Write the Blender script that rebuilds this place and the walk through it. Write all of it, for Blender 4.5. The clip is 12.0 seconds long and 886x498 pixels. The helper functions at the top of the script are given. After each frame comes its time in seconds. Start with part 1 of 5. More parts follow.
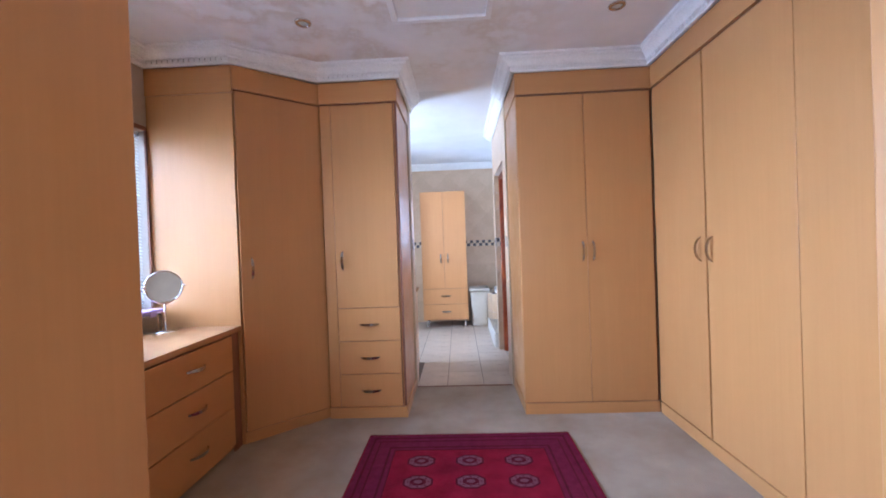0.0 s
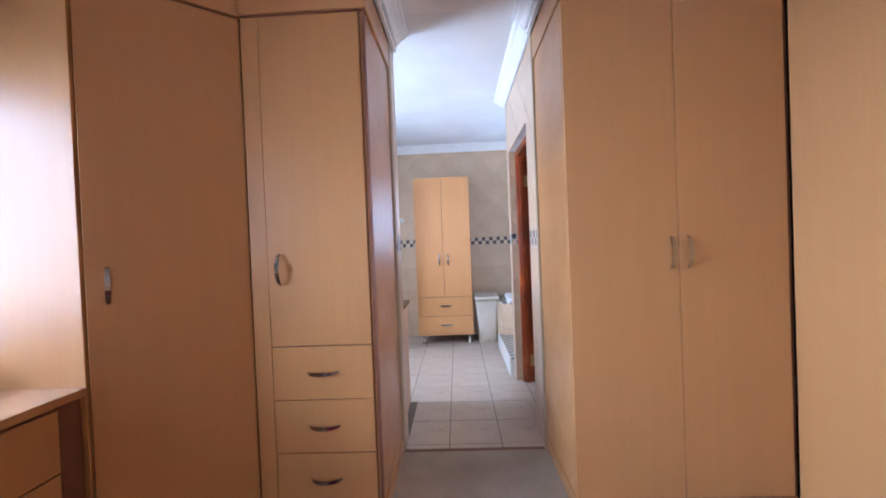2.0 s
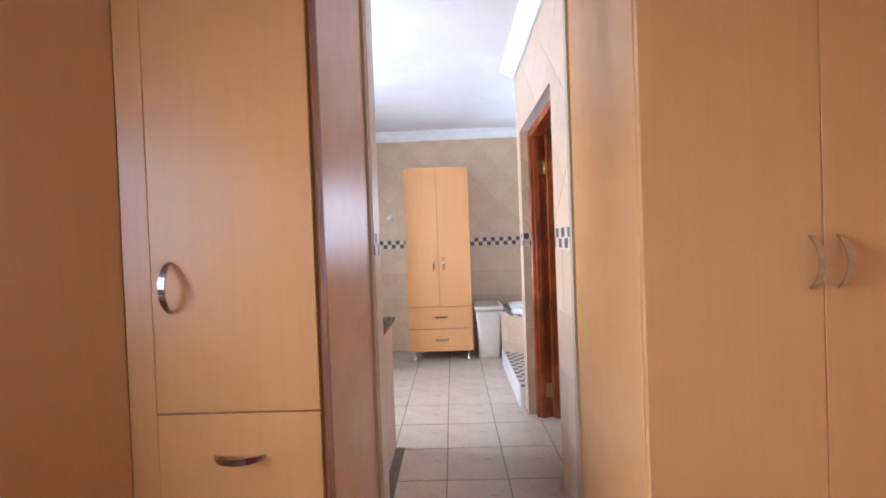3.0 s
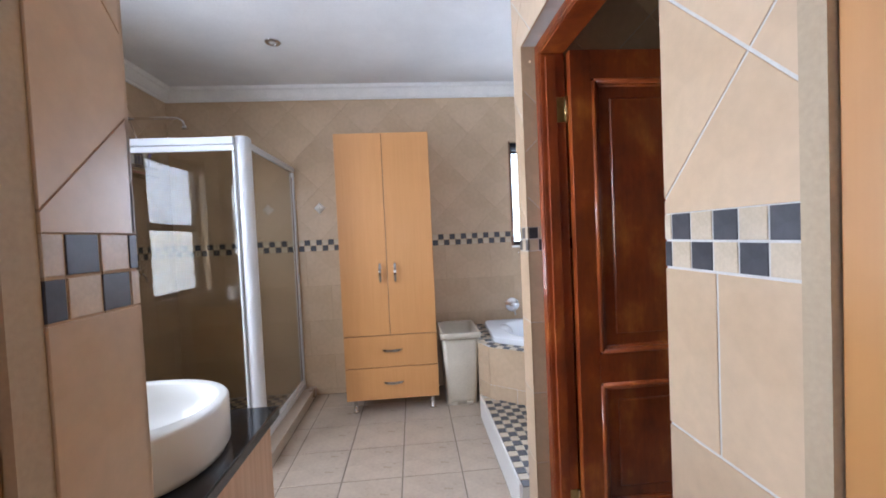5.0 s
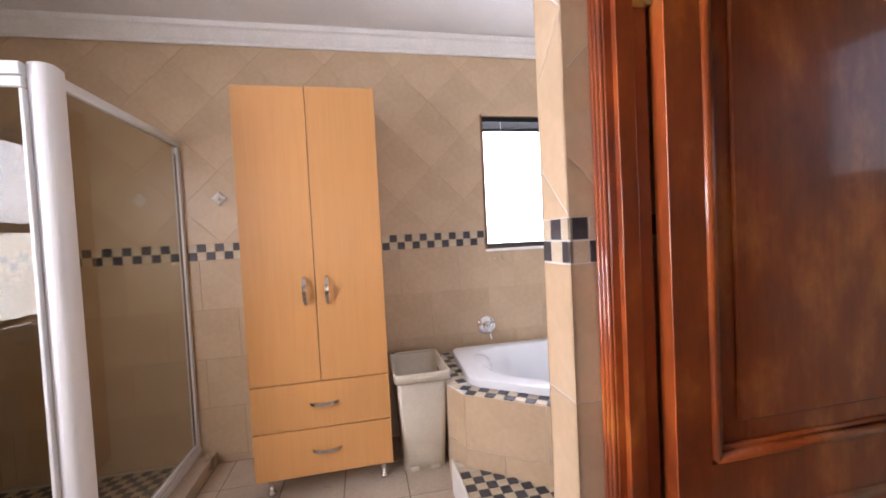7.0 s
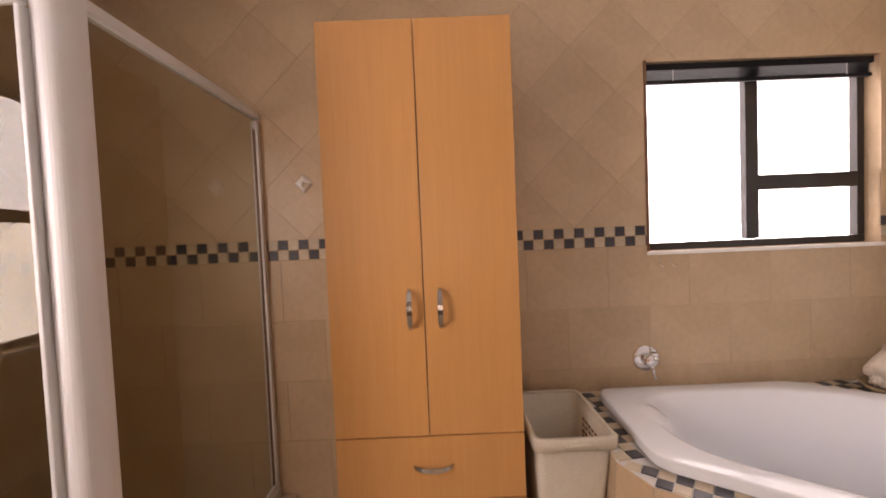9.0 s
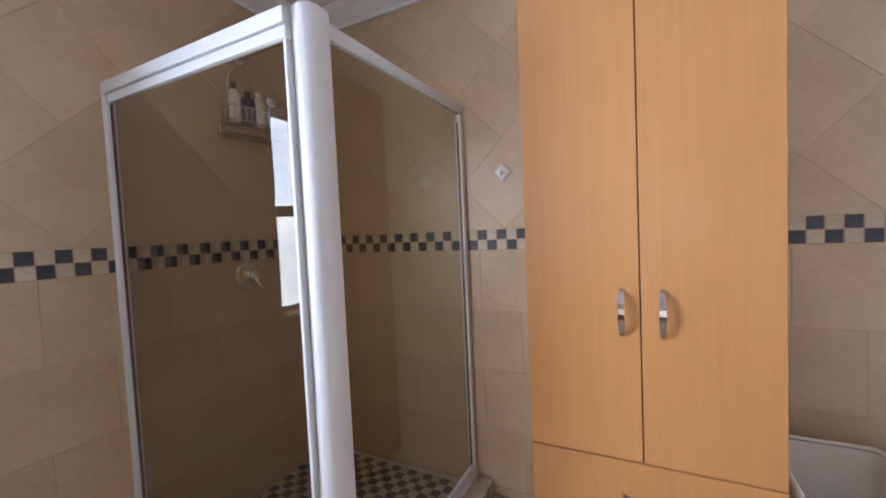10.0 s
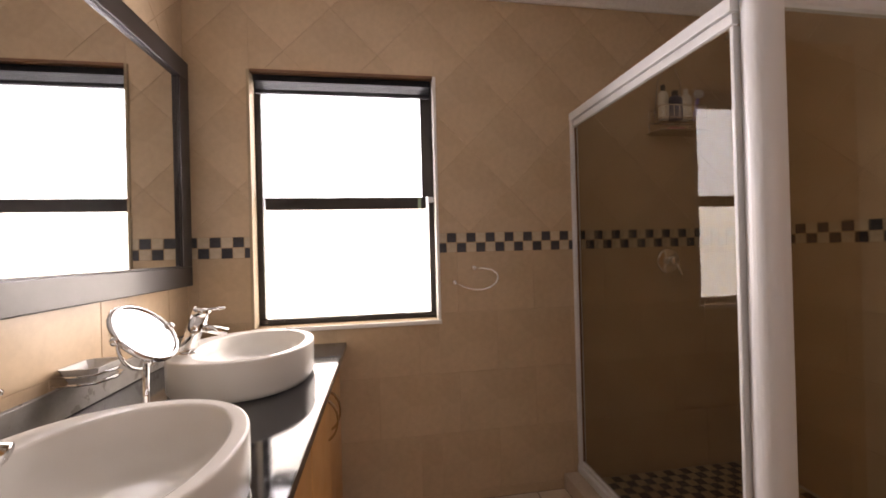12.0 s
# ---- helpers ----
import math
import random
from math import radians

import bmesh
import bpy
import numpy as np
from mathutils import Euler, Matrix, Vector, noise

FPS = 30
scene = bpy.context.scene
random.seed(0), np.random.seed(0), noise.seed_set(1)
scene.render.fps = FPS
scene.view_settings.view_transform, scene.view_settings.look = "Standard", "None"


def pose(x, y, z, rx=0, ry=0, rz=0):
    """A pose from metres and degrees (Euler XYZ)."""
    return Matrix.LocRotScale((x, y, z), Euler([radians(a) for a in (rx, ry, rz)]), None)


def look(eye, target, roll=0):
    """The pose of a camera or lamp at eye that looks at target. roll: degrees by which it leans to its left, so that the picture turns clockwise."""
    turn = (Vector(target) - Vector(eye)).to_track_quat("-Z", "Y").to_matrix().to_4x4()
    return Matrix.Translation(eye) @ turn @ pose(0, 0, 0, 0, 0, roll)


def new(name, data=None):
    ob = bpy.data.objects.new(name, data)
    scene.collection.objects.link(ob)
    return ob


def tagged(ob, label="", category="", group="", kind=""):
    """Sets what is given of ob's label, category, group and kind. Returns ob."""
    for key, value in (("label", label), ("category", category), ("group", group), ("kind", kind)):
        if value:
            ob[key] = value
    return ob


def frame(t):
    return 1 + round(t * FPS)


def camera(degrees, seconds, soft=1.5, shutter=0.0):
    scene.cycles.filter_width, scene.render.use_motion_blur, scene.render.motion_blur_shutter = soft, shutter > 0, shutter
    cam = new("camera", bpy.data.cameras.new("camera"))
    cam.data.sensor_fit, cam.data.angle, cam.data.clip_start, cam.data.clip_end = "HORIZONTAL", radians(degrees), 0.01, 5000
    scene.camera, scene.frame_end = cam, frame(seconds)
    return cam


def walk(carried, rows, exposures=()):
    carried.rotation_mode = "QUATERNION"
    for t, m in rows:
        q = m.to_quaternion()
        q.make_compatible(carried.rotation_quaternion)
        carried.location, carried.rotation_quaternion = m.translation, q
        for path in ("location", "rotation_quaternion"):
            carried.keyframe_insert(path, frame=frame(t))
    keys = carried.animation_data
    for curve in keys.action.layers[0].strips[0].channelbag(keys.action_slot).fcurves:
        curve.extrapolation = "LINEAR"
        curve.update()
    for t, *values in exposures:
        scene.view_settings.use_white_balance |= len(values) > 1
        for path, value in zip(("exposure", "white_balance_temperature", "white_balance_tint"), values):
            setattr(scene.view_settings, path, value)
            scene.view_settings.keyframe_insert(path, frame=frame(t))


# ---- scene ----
cam = camera(96.7, 12.0, soft=1.8)
PATH = [
    (0, (0.052, -0.057, 1.279), (-0.026, 1.941, 1.26), -2.1),
    (0.5, (0.026, 0.17, 1.283), (-0.056, 2.168, 1.254), -2.2),
    (1, (-0.003, 0.431, 1.291), (-0.082, 2.43, 1.259), -2.2),
    (1.5, (0.005, 0.739, 1.286), (-0.069, 2.738, 1.256), -2.2),
    (2, (0.008, 1.078, 1.282), (-0.065, 3.076, 1.253), -2.3),
    (2.5, (-0.014, 1.432, 1.284), (-0.079, 3.431, 1.256), -2.2),
    (3, (-0.016, 1.778, 1.288), (-0.064, 3.777, 1.26), -2.1),
    (4.8, (0.012, 2.97, 1.31), (0.125, 4.966, 1.254), -2.3),
    (5, (0.027, 3.076, 1.321), (0.178, 5.07, 1.259), -2.6),
    (5.5, (0.05, 3.287, 1.326), (0.316, 5.268, 1.257), -3.0),
    (6, (0.097, 3.496, 1.32), (0.446, 5.465, 1.252), -3.2),
    (6.5, (0.11, 3.695, 1.307), (0.499, 5.656, 1.24), -3.0),
    (6.7, (0.098, 3.785, 1.31), (0.496, 5.744, 1.247), -2.9),
    (8.3, (-0.013, 4.44, 1.342), (0.294, 6.415, 1.27), -2.7),
    (8.5, (-0.038, 4.496, 1.341), (0.21, 6.479, 1.269), -2.6),
    (9, (-0.101, 4.607, 1.34), (-0.094, 6.606, 1.267), -2.4),
    (9.5, (-0.149, 4.679, 1.333), (-0.534, 6.639, 1.246), -2.3),
    (10, (-0.155, 4.708, 1.351), (-1.07, 6.484, 1.257), -2.6),
    (10.5, (-0.108, 4.72, 1.333), (-1.54, 6.116, 1.281), -2.0),
    (11, (-0.085, 4.658, 1.319), (-1.839, 5.618, 1.282), -1.7),
    (11.5, (-0.068, 4.566, 1.273), (-1.979, 5.157, 1.273), -1.7),
    (12, (-0.016, 4.472, 1.258), (-1.991, 4.785, 1.265), -1.5),
]
EXPOSURES = [(0.0, 0.12, 4900, 19), (0.5, 0.08, 4650, 14), (1.0, 0.0, 4500, 17), (1.5, -0.05, 4800, 19), (2.0, -0.05, 5000, 20), (2.5, 0.08, 5400, 23), (3.0, 0.1, 5550, 24), (5.0, -0.4, 5700, 19), (5.5, -0.3, 5700, 20), (6.5, -0.1, 6000, 27),
             (8.3, -0.86, 8500, 36), (9.0, -0.85, 8500, 39), (9.5, -0.74, 8200, 38), (10.0, -0.42, 5800, 22), (10.5, -0.35, 5500, 19), (11.0, -0.6, 6500, 24), (11.5, -0.8, 7300, 31), (12.0, -1.12, 7900, 33)]
walk(cam, [(t, look(eye, target, roll)) for t, eye, target, roll in PATH], EXPOSURES)

# ---- light ----
world = bpy.data.worlds.new("sky")
scene.world = world
world.use_nodes = True
sky = world.node_tree.nodes.new("ShaderNodeTexSky")
sky.sky_type, sky.sun_disc = "NISHITA", False
sky.sun_elevation, sky.sun_rotation = radians(50), radians(200)
world.node_tree.links.new(sky.outputs[0], world.node_tree.nodes["Background"].inputs[0])
world.node_tree.nodes["Background"].inputs[1].default_value = 0.1


def window_light(name, eye, target, wide, high, watts, colour, spread=180):
    lamp = bpy.data.lights.new(name, "AREA")
    lamp.shape, lamp.size, lamp.size_y, lamp.energy, lamp.color = "RECTANGLE", wide, high, watts, colour
    lamp.spread = radians(spread)
    ob = new(name, lamp)
    ob.matrix_world = look(eye, target)
    return ob


window_light("daylight_dressing", (-2.20, 1.65, 1.51), (0, 1.65, 1.51), 1.66, 1.22, 100, (0.77, 0.89, 1.0), 105)
window_light("daylight_basin_high", (-2.11, 4.32, 1.81), (0, 4.32, 1.81), 0.86, 0.62, 46, (0.80, 0.91, 1.0), 155)
window_light("daylight_basin_low", (-2.11, 4.32, 1.21), (0, 4.32, 1.21), 0.86, 0.58, 31, (0.90, 0.97, 0.94), 155)
window_light("daylight_bath", (1.49, 6.69, 1.67), (1.49, 0, 1.67), 1.15, 0.92, 40, (0.80, 0.91, 1.0))
window_light("daylight_bedroom", (0.2, -2.62, 1.45), (0.2, 0, 1.45), 2.4, 1.5, 55, (1.0, 0.96, 0.90))
window_light("daylight_toilet", (2.28, 4.10, 1.80), (0, 4.10, 1.80), 0.6, 0.6, 0.5, (0.95, 0.98, 1.0))

# ---- materials ----


def nodes_of(name):
    m = bpy.data.materials.new(name)
    m.use_nodes = True
    nt = m.node_tree
    return m, nt, nt.nodes["Principled BSDF"]


def ramp(nt, source, stops):
    r = nt.nodes.new("ShaderNodeValToRGB")
    els = r.color_ramp.elements
    while len(els) < len(stops):
        els.new(0.5)
    for e, (p, c) in zip(els, stops):
        e.position, e.color = p, (*c, 1)
    nt.links.new(source, r.inputs[0])
    return r.outputs[0]


def coords(nt, scale, kind="Object"):
    t, mp = nt.nodes.new("ShaderNodeTexCoord"), nt.nodes.new("ShaderNodeMapping")
    mp.inputs["Scale"].default_value = scale
    nt.links.new(t.outputs[kind], mp.inputs[0])
    return mp.outputs[0]


def noise_of(nt, vec, scale, detail=4, rough=0.55):
    n = nt.nodes.new("ShaderNodeTexNoise")
    n.inputs["Scale"].default_value, n.inputs["Detail"].default_value, n.inputs["Roughness"].default_value = scale, detail, rough
    nt.links.new(vec, n.inputs["Vector"])
    return n.outputs["Fac"]


def mixed(nt, a, b, fac, mode="MIX"):
    m = nt.nodes.new("ShaderNodeMix")
    m.data_type, m.blend_type = "RGBA", mode
    for sock, v in ((m.inputs[0], fac), (m.inputs[6], a), (m.inputs[7], b)):
        if isinstance(v, (int, float)):
            sock.default_value = v
        elif isinstance(v, tuple):
            sock.default_value = (*v, 1)
        else:
            nt.links.new(v, sock)
    return m.outputs[2]


def bumped(nt, bsdf, height, strength, distance):
    b = nt.nodes.new("ShaderNodeBump")
    b.inputs["Strength"].default_value, b.inputs["Distance"].default_value = strength, distance
    nt.links.new(height, b.inputs["Height"])
    nt.links.new(b.outputs[0], bsdf.inputs["Normal"])


def random_tint(nt, colour, amount):
    info = nt.nodes.new("ShaderNodeObjectInfo")
    mr = nt.nodes.new("ShaderNodeMapRange")
    mr.inputs["To Min"].default_value, mr.inputs["To Max"].default_value = 1 - amount, 1 + amount
    nt.links.new(info.outputs["Random"], mr.inputs["Value"])
    hsv = nt.nodes.new("ShaderNodeHueSaturation")
    nt.links.new(mr.outputs[0], hsv.inputs["Value"])
    nt.links.new(colour, hsv.inputs["Color"])
    return hsv.outputs[0]


def laminate(name, dark, light, rough=0.33, along="Z"):
    """Beech-look laminate: long fine grain along one axis, slow drift of tone."""
    m, nt, b = nodes_of(name)
    sc = {"Z": (1, 1, 0.035), "X": (0.035, 1, 1), "Y": (1, 0.035, 1)}[along]
    v = coords(nt, sc)
    fine, broad = noise_of(nt, v, 80, 6, 0.62), noise_of(nt, v, 14, 3)
    c = ramp(nt, fine, [(0.30, dark), (0.72, light)])
    tone = ramp(nt, broad, [(0.35, (0.985, 0.980, 0.972)), (0.65, (1.01, 1.01, 1.01))])
    c = mixed(nt, c, tone, 1.0, "MULTIPLY")
    nt.links.new(random_tint(nt, c, 0.025), b.inputs["Base Color"])
    b.inputs["Roughness"].default_value = rough
    big = noise_of(nt, coords(nt, (1, 1, 1)), 7, 3)
    nt.links.new(ramp(nt, big, [(0.3, (rough - 0.05,) * 3), (0.7, (rough + 0.07,) * 3)]), b.inputs["Roughness"])
    bumped(nt, b, fine, 0.02, 0.0004)
    return m


def mottled(name, a, b2, scale, rough, bump=0.1, dist=0.001, fine=90, tint=0.0, metal=0.0, spec=0.5):
    """Two-scale mottled surface: slow stains and a fine grain."""
    m, nt, b = nodes_of(name)
    v = coords(nt, (1, 1, 1))
    slow, quick = noise_of(nt, v, scale, 6, 0.6), noise_of(nt, v, fine, 3)
    c = ramp(nt, slow, [(0.3, a), (0.7, b2)])
    g = ramp(nt, quick, [(0.3, (0.93, 0.93, 0.93)), (0.7, (1.04, 1.04, 1.04))])
    c = mixed(nt, c, g, 1.0, "MULTIPLY")
    if tint:
        c = random_tint(nt, c, tint)
    nt.links.new(c, b.inputs["Base Color"])
    b.inputs["Metallic"].default_value, b.inputs["Specular IOR Level"].default_value = metal, spec
    nt.links.new(ramp(nt, slow, [(0.25, (max(rough - 0.06, 0.02),) * 3), (0.75, (rough + 0.06,) * 3)]), b.inputs["Roughness"])
    if bump:
        bumped(nt, b, quick, bump, dist)
    return m


def plain(name, colour, rough, metal=0.0, spec=0.5):
    m, nt, b = nodes_of(name)
    b.inputs["Base Color"].default_value = (*colour, 1)
    b.inputs["Roughness"].default_value, b.inputs["Metallic"].default_value = rough, metal
    b.inputs["Specular IOR Level"].default_value = spec
    return m


def glass_of(name, tint, rough=0.0):
    m, nt, b = nodes_of(name)
    b.inputs["Base Color"].default_value = (*tint, 1)
    b.inputs["Roughness"].default_value, b.inputs["IOR"].default_value = rough, 1.5
    b.inputs["Transmission Weight"].default_value = 1.0
    return m


BEECH = laminate("beech_laminate", (0.476, 0.233, 0.075), (0.500, 0.248, 0.083))
BEECH_ACROSS = laminate("beech_laminate_across", (0.476, 0.233, 0.075), (0.500, 0.248, 0.083), along="X")
BEECH_TOP = laminate("beech_worktop", (0.445, 0.232, 0.095), (0.495, 0.262, 0.110), 0.20, along="Y")
BEECH_PALE = laminate("beech_cabinet", (0.552, 0.266, 0.088), (0.600, 0.298, 0.107), 0.34)
# dark brown for real edging and trim, and for shade painted into joints
EDGE_AND_SHADE = mottled("dark_edging_and_shade", (0.16, 0.075, 0.035), (0.22, 0.105, 0.05), 12, 0.45)
CARPET = mottled("beige_carpet", (0.345, 0.272, 0.195), (0.50, 0.420, 0.325), 2.2, 0.95, 0.9, 0.006, 420, spec=0.1)
CEILING = mottled("ceiling_paint", (0.70, 0.70, 0.69), (0.80, 0.80, 0.79), 2.2, 0.8, 0.06, 0.001, 140)
PLASTER = mottled("plaster_paint", (0.42, 0.36, 0.28), (0.49, 0.42, 0.33), 2.5, 0.75, 0.15, 0.001, 120)
CREAM = mottled("cream_plaster", (0.39, 0.30, 0.19), (0.46, 0.36, 0.24), 2.5, 0.7, 0.15, 0.001, 120)
CORNICE_WHITE = mottled("cornice_plaster", (0.76, 0.76, 0.74), (0.84, 0.84, 0.82), 8, 0.6, 0.05)
GROUT_TAN = mottled("tan_grout", (0.43, 0.305, 0.188), (0.50, 0.365, 0.236), 20, 0.85, 0.3, 0.001, 260)
GROUT = mottled("grey_grout", (0.54, 0.53, 0.51), (0.64, 0.63, 0.61), 20, 0.85, 0.3, 0.001, 260)
WALL_TILE = mottled("cream_wall_tile", (0.48, 0.345, 0.218), (0.59, 0.438, 0.290), 2.4, 0.32, 0.03, 0.001, 30, 0.016)
FLOOR_TILE = mottled("beige_floor_tile", (0.46, 0.375, 0.290), (0.57, 0.475, 0.375), 6, 0.30, 0.05, 0.001, 50, 0.04)
MOSAIC_DARK = mottled("slate_mosaic", (0.030, 0.030, 0.036), (0.065, 0.065, 0.075), 25, 0.38, 0.1, 0.0006, 160, 0.12)
MOSAIC_PALE = mottled("cream_mosaic", (0.48, 0.39, 0.27), (0.60, 0.50, 0.37), 20, 0.36, 0.1, 0.0006, 160, 0.06)
SANITARY = plain("white_ceramic", (0.70, 0.68, 0.63), 0.08)
TUB_WHITE = plain("white_acrylic", (0.77, 0.80, 0.83), 0.12)
FRAME_WHITE = plain("white_powder_coat", (0.71, 0.725, 0.74), 0.34)
CHROME = plain("chrome", (0.82, 0.82, 0.82), 0.07, 1.0)
STEEL = mottled("brushed_steel", (0.66, 0.64, 0.61), (0.76, 0.74, 0.71), 60, 0.20, 0.1, 0.0004, 500, metal=1.0)
NICKEL = mottled("satin_nickel", (0.46, 0.445, 0.42), (0.58, 0.565, 0.54), 60, 0.19, 0.1, 0.0004, 500, metal=1.0)
BRASS = mottled("brass_hinge", (0.52, 0.40, 0.17), (0.66, 0.52, 0.25), 40, 0.32, 0.0, metal=1.0)
BRONZE = mottled("bronze_aluminium", (0.020, 0.016, 0.014), (0.034, 0.028, 0.025), 14, 0.42, 0.0)
FRAME_WOOD = mottled("dark_mirror_frame", (0.018, 0.014, 0.013), (0.032, 0.026, 0.024), 18, 0.34, 0.0)
GRANITE = mottled("black_granite", (0.006, 0.006, 0.007), (0.020, 0.020, 0.022), 60, 0.07, 0.0, fine=700)
PEACH = laminate("vanity_laminate", (0.52, 0.30, 0.16), (0.66, 0.42, 0.25), 0.4)
MIRROR = plain("mirror_silver", (0.90, 0.91, 0.90), 0.015, 1.0)
GLASS = glass_of("shower_glass", (0.68, 0.63, 0.53))
FLOOR_GROUT = mottled("dark_floor_grout", (0.15, 0.12, 0.09), (0.22, 0.18, 0.14), 20, 0.85, 0.3, 0.001, 260)
PANE = glass_of("window_glass", (0.97, 0.98, 0.97))
BIN = mottled("grey_beige_plastic", (0.56, 0.50, 0.40), (0.60, 0.54, 0.44), 10, 0.4, 0.0)
SHELL = mottled("sea_shell", (0.62, 0.52, 0.42), (0.80, 0.73, 0.64), 30, 0.5, 0.3, 0.002, 90)
BASKET = mottled("woven_bowl", (0.26, 0.19, 0.11), (0.40, 0.31, 0.20), 40, 0.7, 0.6, 0.003, 130)
BLIND = plain("white_blind_slat", (0.78, 0.79, 0.80), 0.4)
BLIND_DARK = plain("dark_blind_slat", (0.008, 0.008, 0.011), 0.6, 0.0, 0.25)
PURPLE = plain("lilac_plastic", (0.42, 0.33, 0.66), 0.35)
BLACK = mottled("black_leatherette", (0.010, 0.011, 0.016), (0.022, 0.024, 0.032), 30, 0.4, 0.3, 0.001, 260)
SOAP = plain("white_soap", (0.78, 0.77, 0.72), 0.35)
LAMP_GLASS = plain("lamp_lens", (0.55, 0.52, 0.46), 0.12)
SWITCH = plain("white_plastic", (0.78, 0.77, 0.74), 0.3)
SOIL = mottled("garden_ground", (0.10, 0.12, 0.04), (0.20, 0.19, 0.08), 1.5, 0.95, 0.5, 0.01)


def mahogany(name):
    m, nt, b = nodes_of(name)
    v = coords(nt, (1, 1, 0.07))
    grain, slow = noise_of(nt, v, 70, 6, 0.65), noise_of(nt, coords(nt, (1, 1, 0.6)), 7, 5, 0.6)
    c = ramp(nt, slow, [(0.25, (0.150, 0.024, 0.006)), (0.52, (0.320, 0.064, 0.012)), (0.76, (0.620, 0.200, 0.038))])
    g = ramp(nt, grain, [(0.3, (0.84, 0.81, 0.79)), (0.7, (1.07, 1.06, 1.05))])
    nt.links.new(mixed(nt, c, g, 1.0, "MULTIPLY"), b.inputs["Base Color"])
    b.inputs["Roughness"].default_value, b.inputs["Coat Weight"].default_value, b.inputs["Coat Roughness"].default_value = 0.32, 0.85, 0.09
    bumped(nt, b, grain, 0.12, 0.0008)
    return m


MAHOGANY = mahogany("varnished_mahogany")

# ---- building helpers ----
WHERE = {}


def here(ob):
    """World matrix of an object that has been placed by these helpers."""
    return WHERE.get(ob.name, Matrix.Identity(4))


def part(name, bm, material, parent=None, label="", place=None, smooth=False):
    """Links a bmesh as one mesh object. place: its pose in the world, where the mesh is not in world coordinates."""
    me = bm if isinstance(bm, bpy.types.Mesh) else bpy.data.meshes.new(name)
    if me is not bm:
        bmesh.ops.recalc_face_normals(bm, faces=bm.faces)
        bm.to_mesh(me)
        bm.free()
        me.materials.append(material)
        if smooth:
            me.polygons.foreach_set("use_smooth", [True] * len(me.polygons))
    ob = new(name, me)
    world_m = place or Matrix.Identity(4)
    if parent:
        ob.parent = parent
        ob.matrix_parent_inverse = here(parent).inverted()
    ob.matrix_basis = world_m
    WHERE[ob.name] = world_m
    if label:
        ob["label"] = label
    return ob


def thing(name, at, label, category, group="", kind=""):
    ob = new(name)
    ob.empty_display_size = 0.05
    ob.matrix_basis = Matrix.Translation(at)
    WHERE[ob.name] = ob.matrix_basis.copy()
    return tagged(ob, label, category, group, kind)


def add_box(bm, x0, x1, y0, y1, z0, z1, bevel=0.0, seg=2):
    vs = [bm.verts.new((x, y, z)) for x in (x0, x1) for y in (y0, y1) for z in (z0, z1)]
    fs = [bm.faces.new([vs[i] for i in q]) for q in ((0, 1, 3, 2), (4, 6, 7, 5), (0, 4, 5, 1), (2, 3, 7, 6), (0, 2, 6, 4), (1, 5, 7, 3))]
    if bevel:
        es = list({e for f in fs for e in f.edges})
        bmesh.ops.bevel(bm, geom=es, offset=bevel, segments=seg, affect="EDGES", profile=0.5)
    return bm


def box(x0, x1, y0, y1, z0, z1, bevel=0.0, seg=2):
    bm = bmesh.new()
    add_box(bm, min(x0, x1), max(x0, x1), min(y0, y1), max(y0, y1), z0, z1, bevel, seg)
    return bm


def prism(points, z0, z1, bevel=0.0):
    """Upright prism over a plan polygon."""
    bm = bmesh.new()
    lo, hi = [bm.verts.new((x, y, z0)) for x, y in points], [bm.verts.new((x, y, z1)) for x, y in points]
    n = len(points)
    bm.faces.new(lo[::-1]), bm.faces.new(hi)
    for i in range(n):
        bm.faces.new((lo[i], lo[(i + 1) % n], hi[(i + 1) % n], hi[i]))
    if bevel:
        bmesh.ops.bevel(bm, geom=bm.edges[:], offset=bevel, segments=2, affect="EDGES", profile=0.5)
    return bm


def slab(a, b, thick, z0, z1, bevel=0.0):
    """Upright board from plan point a to b; its thickness lies to the right of the way from a to b."""
    d = (Vector(b) - Vector(a)).normalized()
    n = Vector((d.y, -d.x)) * thick
    return prism([a, b, (b[0] + n.x, b[1] + n.y), (a[0] + n.x, a[1] + n.y)], z0, z1, bevel)


def tube(points, radius, sides=10, closed=False, into=None):
    """Round rod along a line of points."""
    bm = into or bmesh.new()
    pts = [Vector(p) for p in points]
    n, rings, up = len(pts), [], None
    for i, p in enumerate(pts):
        a = pts[(i - 1) % n] if closed or i else p
        c = pts[(i + 1) % n] if closed or i < n - 1 else p
        d = (c - a).normalized()
        if up is None:
            up = d.orthogonal().normalized()
        up = (up - d * up.dot(d)).normalized()
        side = d.cross(up)
        r = radius(i / (n - 1)) if callable(radius) else radius
        rings.append([bm.verts.new(p + (up * math.cos(k * math.tau / sides) + side * math.sin(k * math.tau / sides)) * r) for k in range(sides)])
    for i in range(n if closed else n - 1):
        u, w = rings[i], rings[(i + 1) % n]
        for k in range(sides):
            bm.faces.new((u[k], u[(k + 1) % sides], w[(k + 1) % sides], w[k]))
    if not closed:
        bm.faces.new(rings[0][::-1]), bm.faces.new(rings[-1])
    return bm


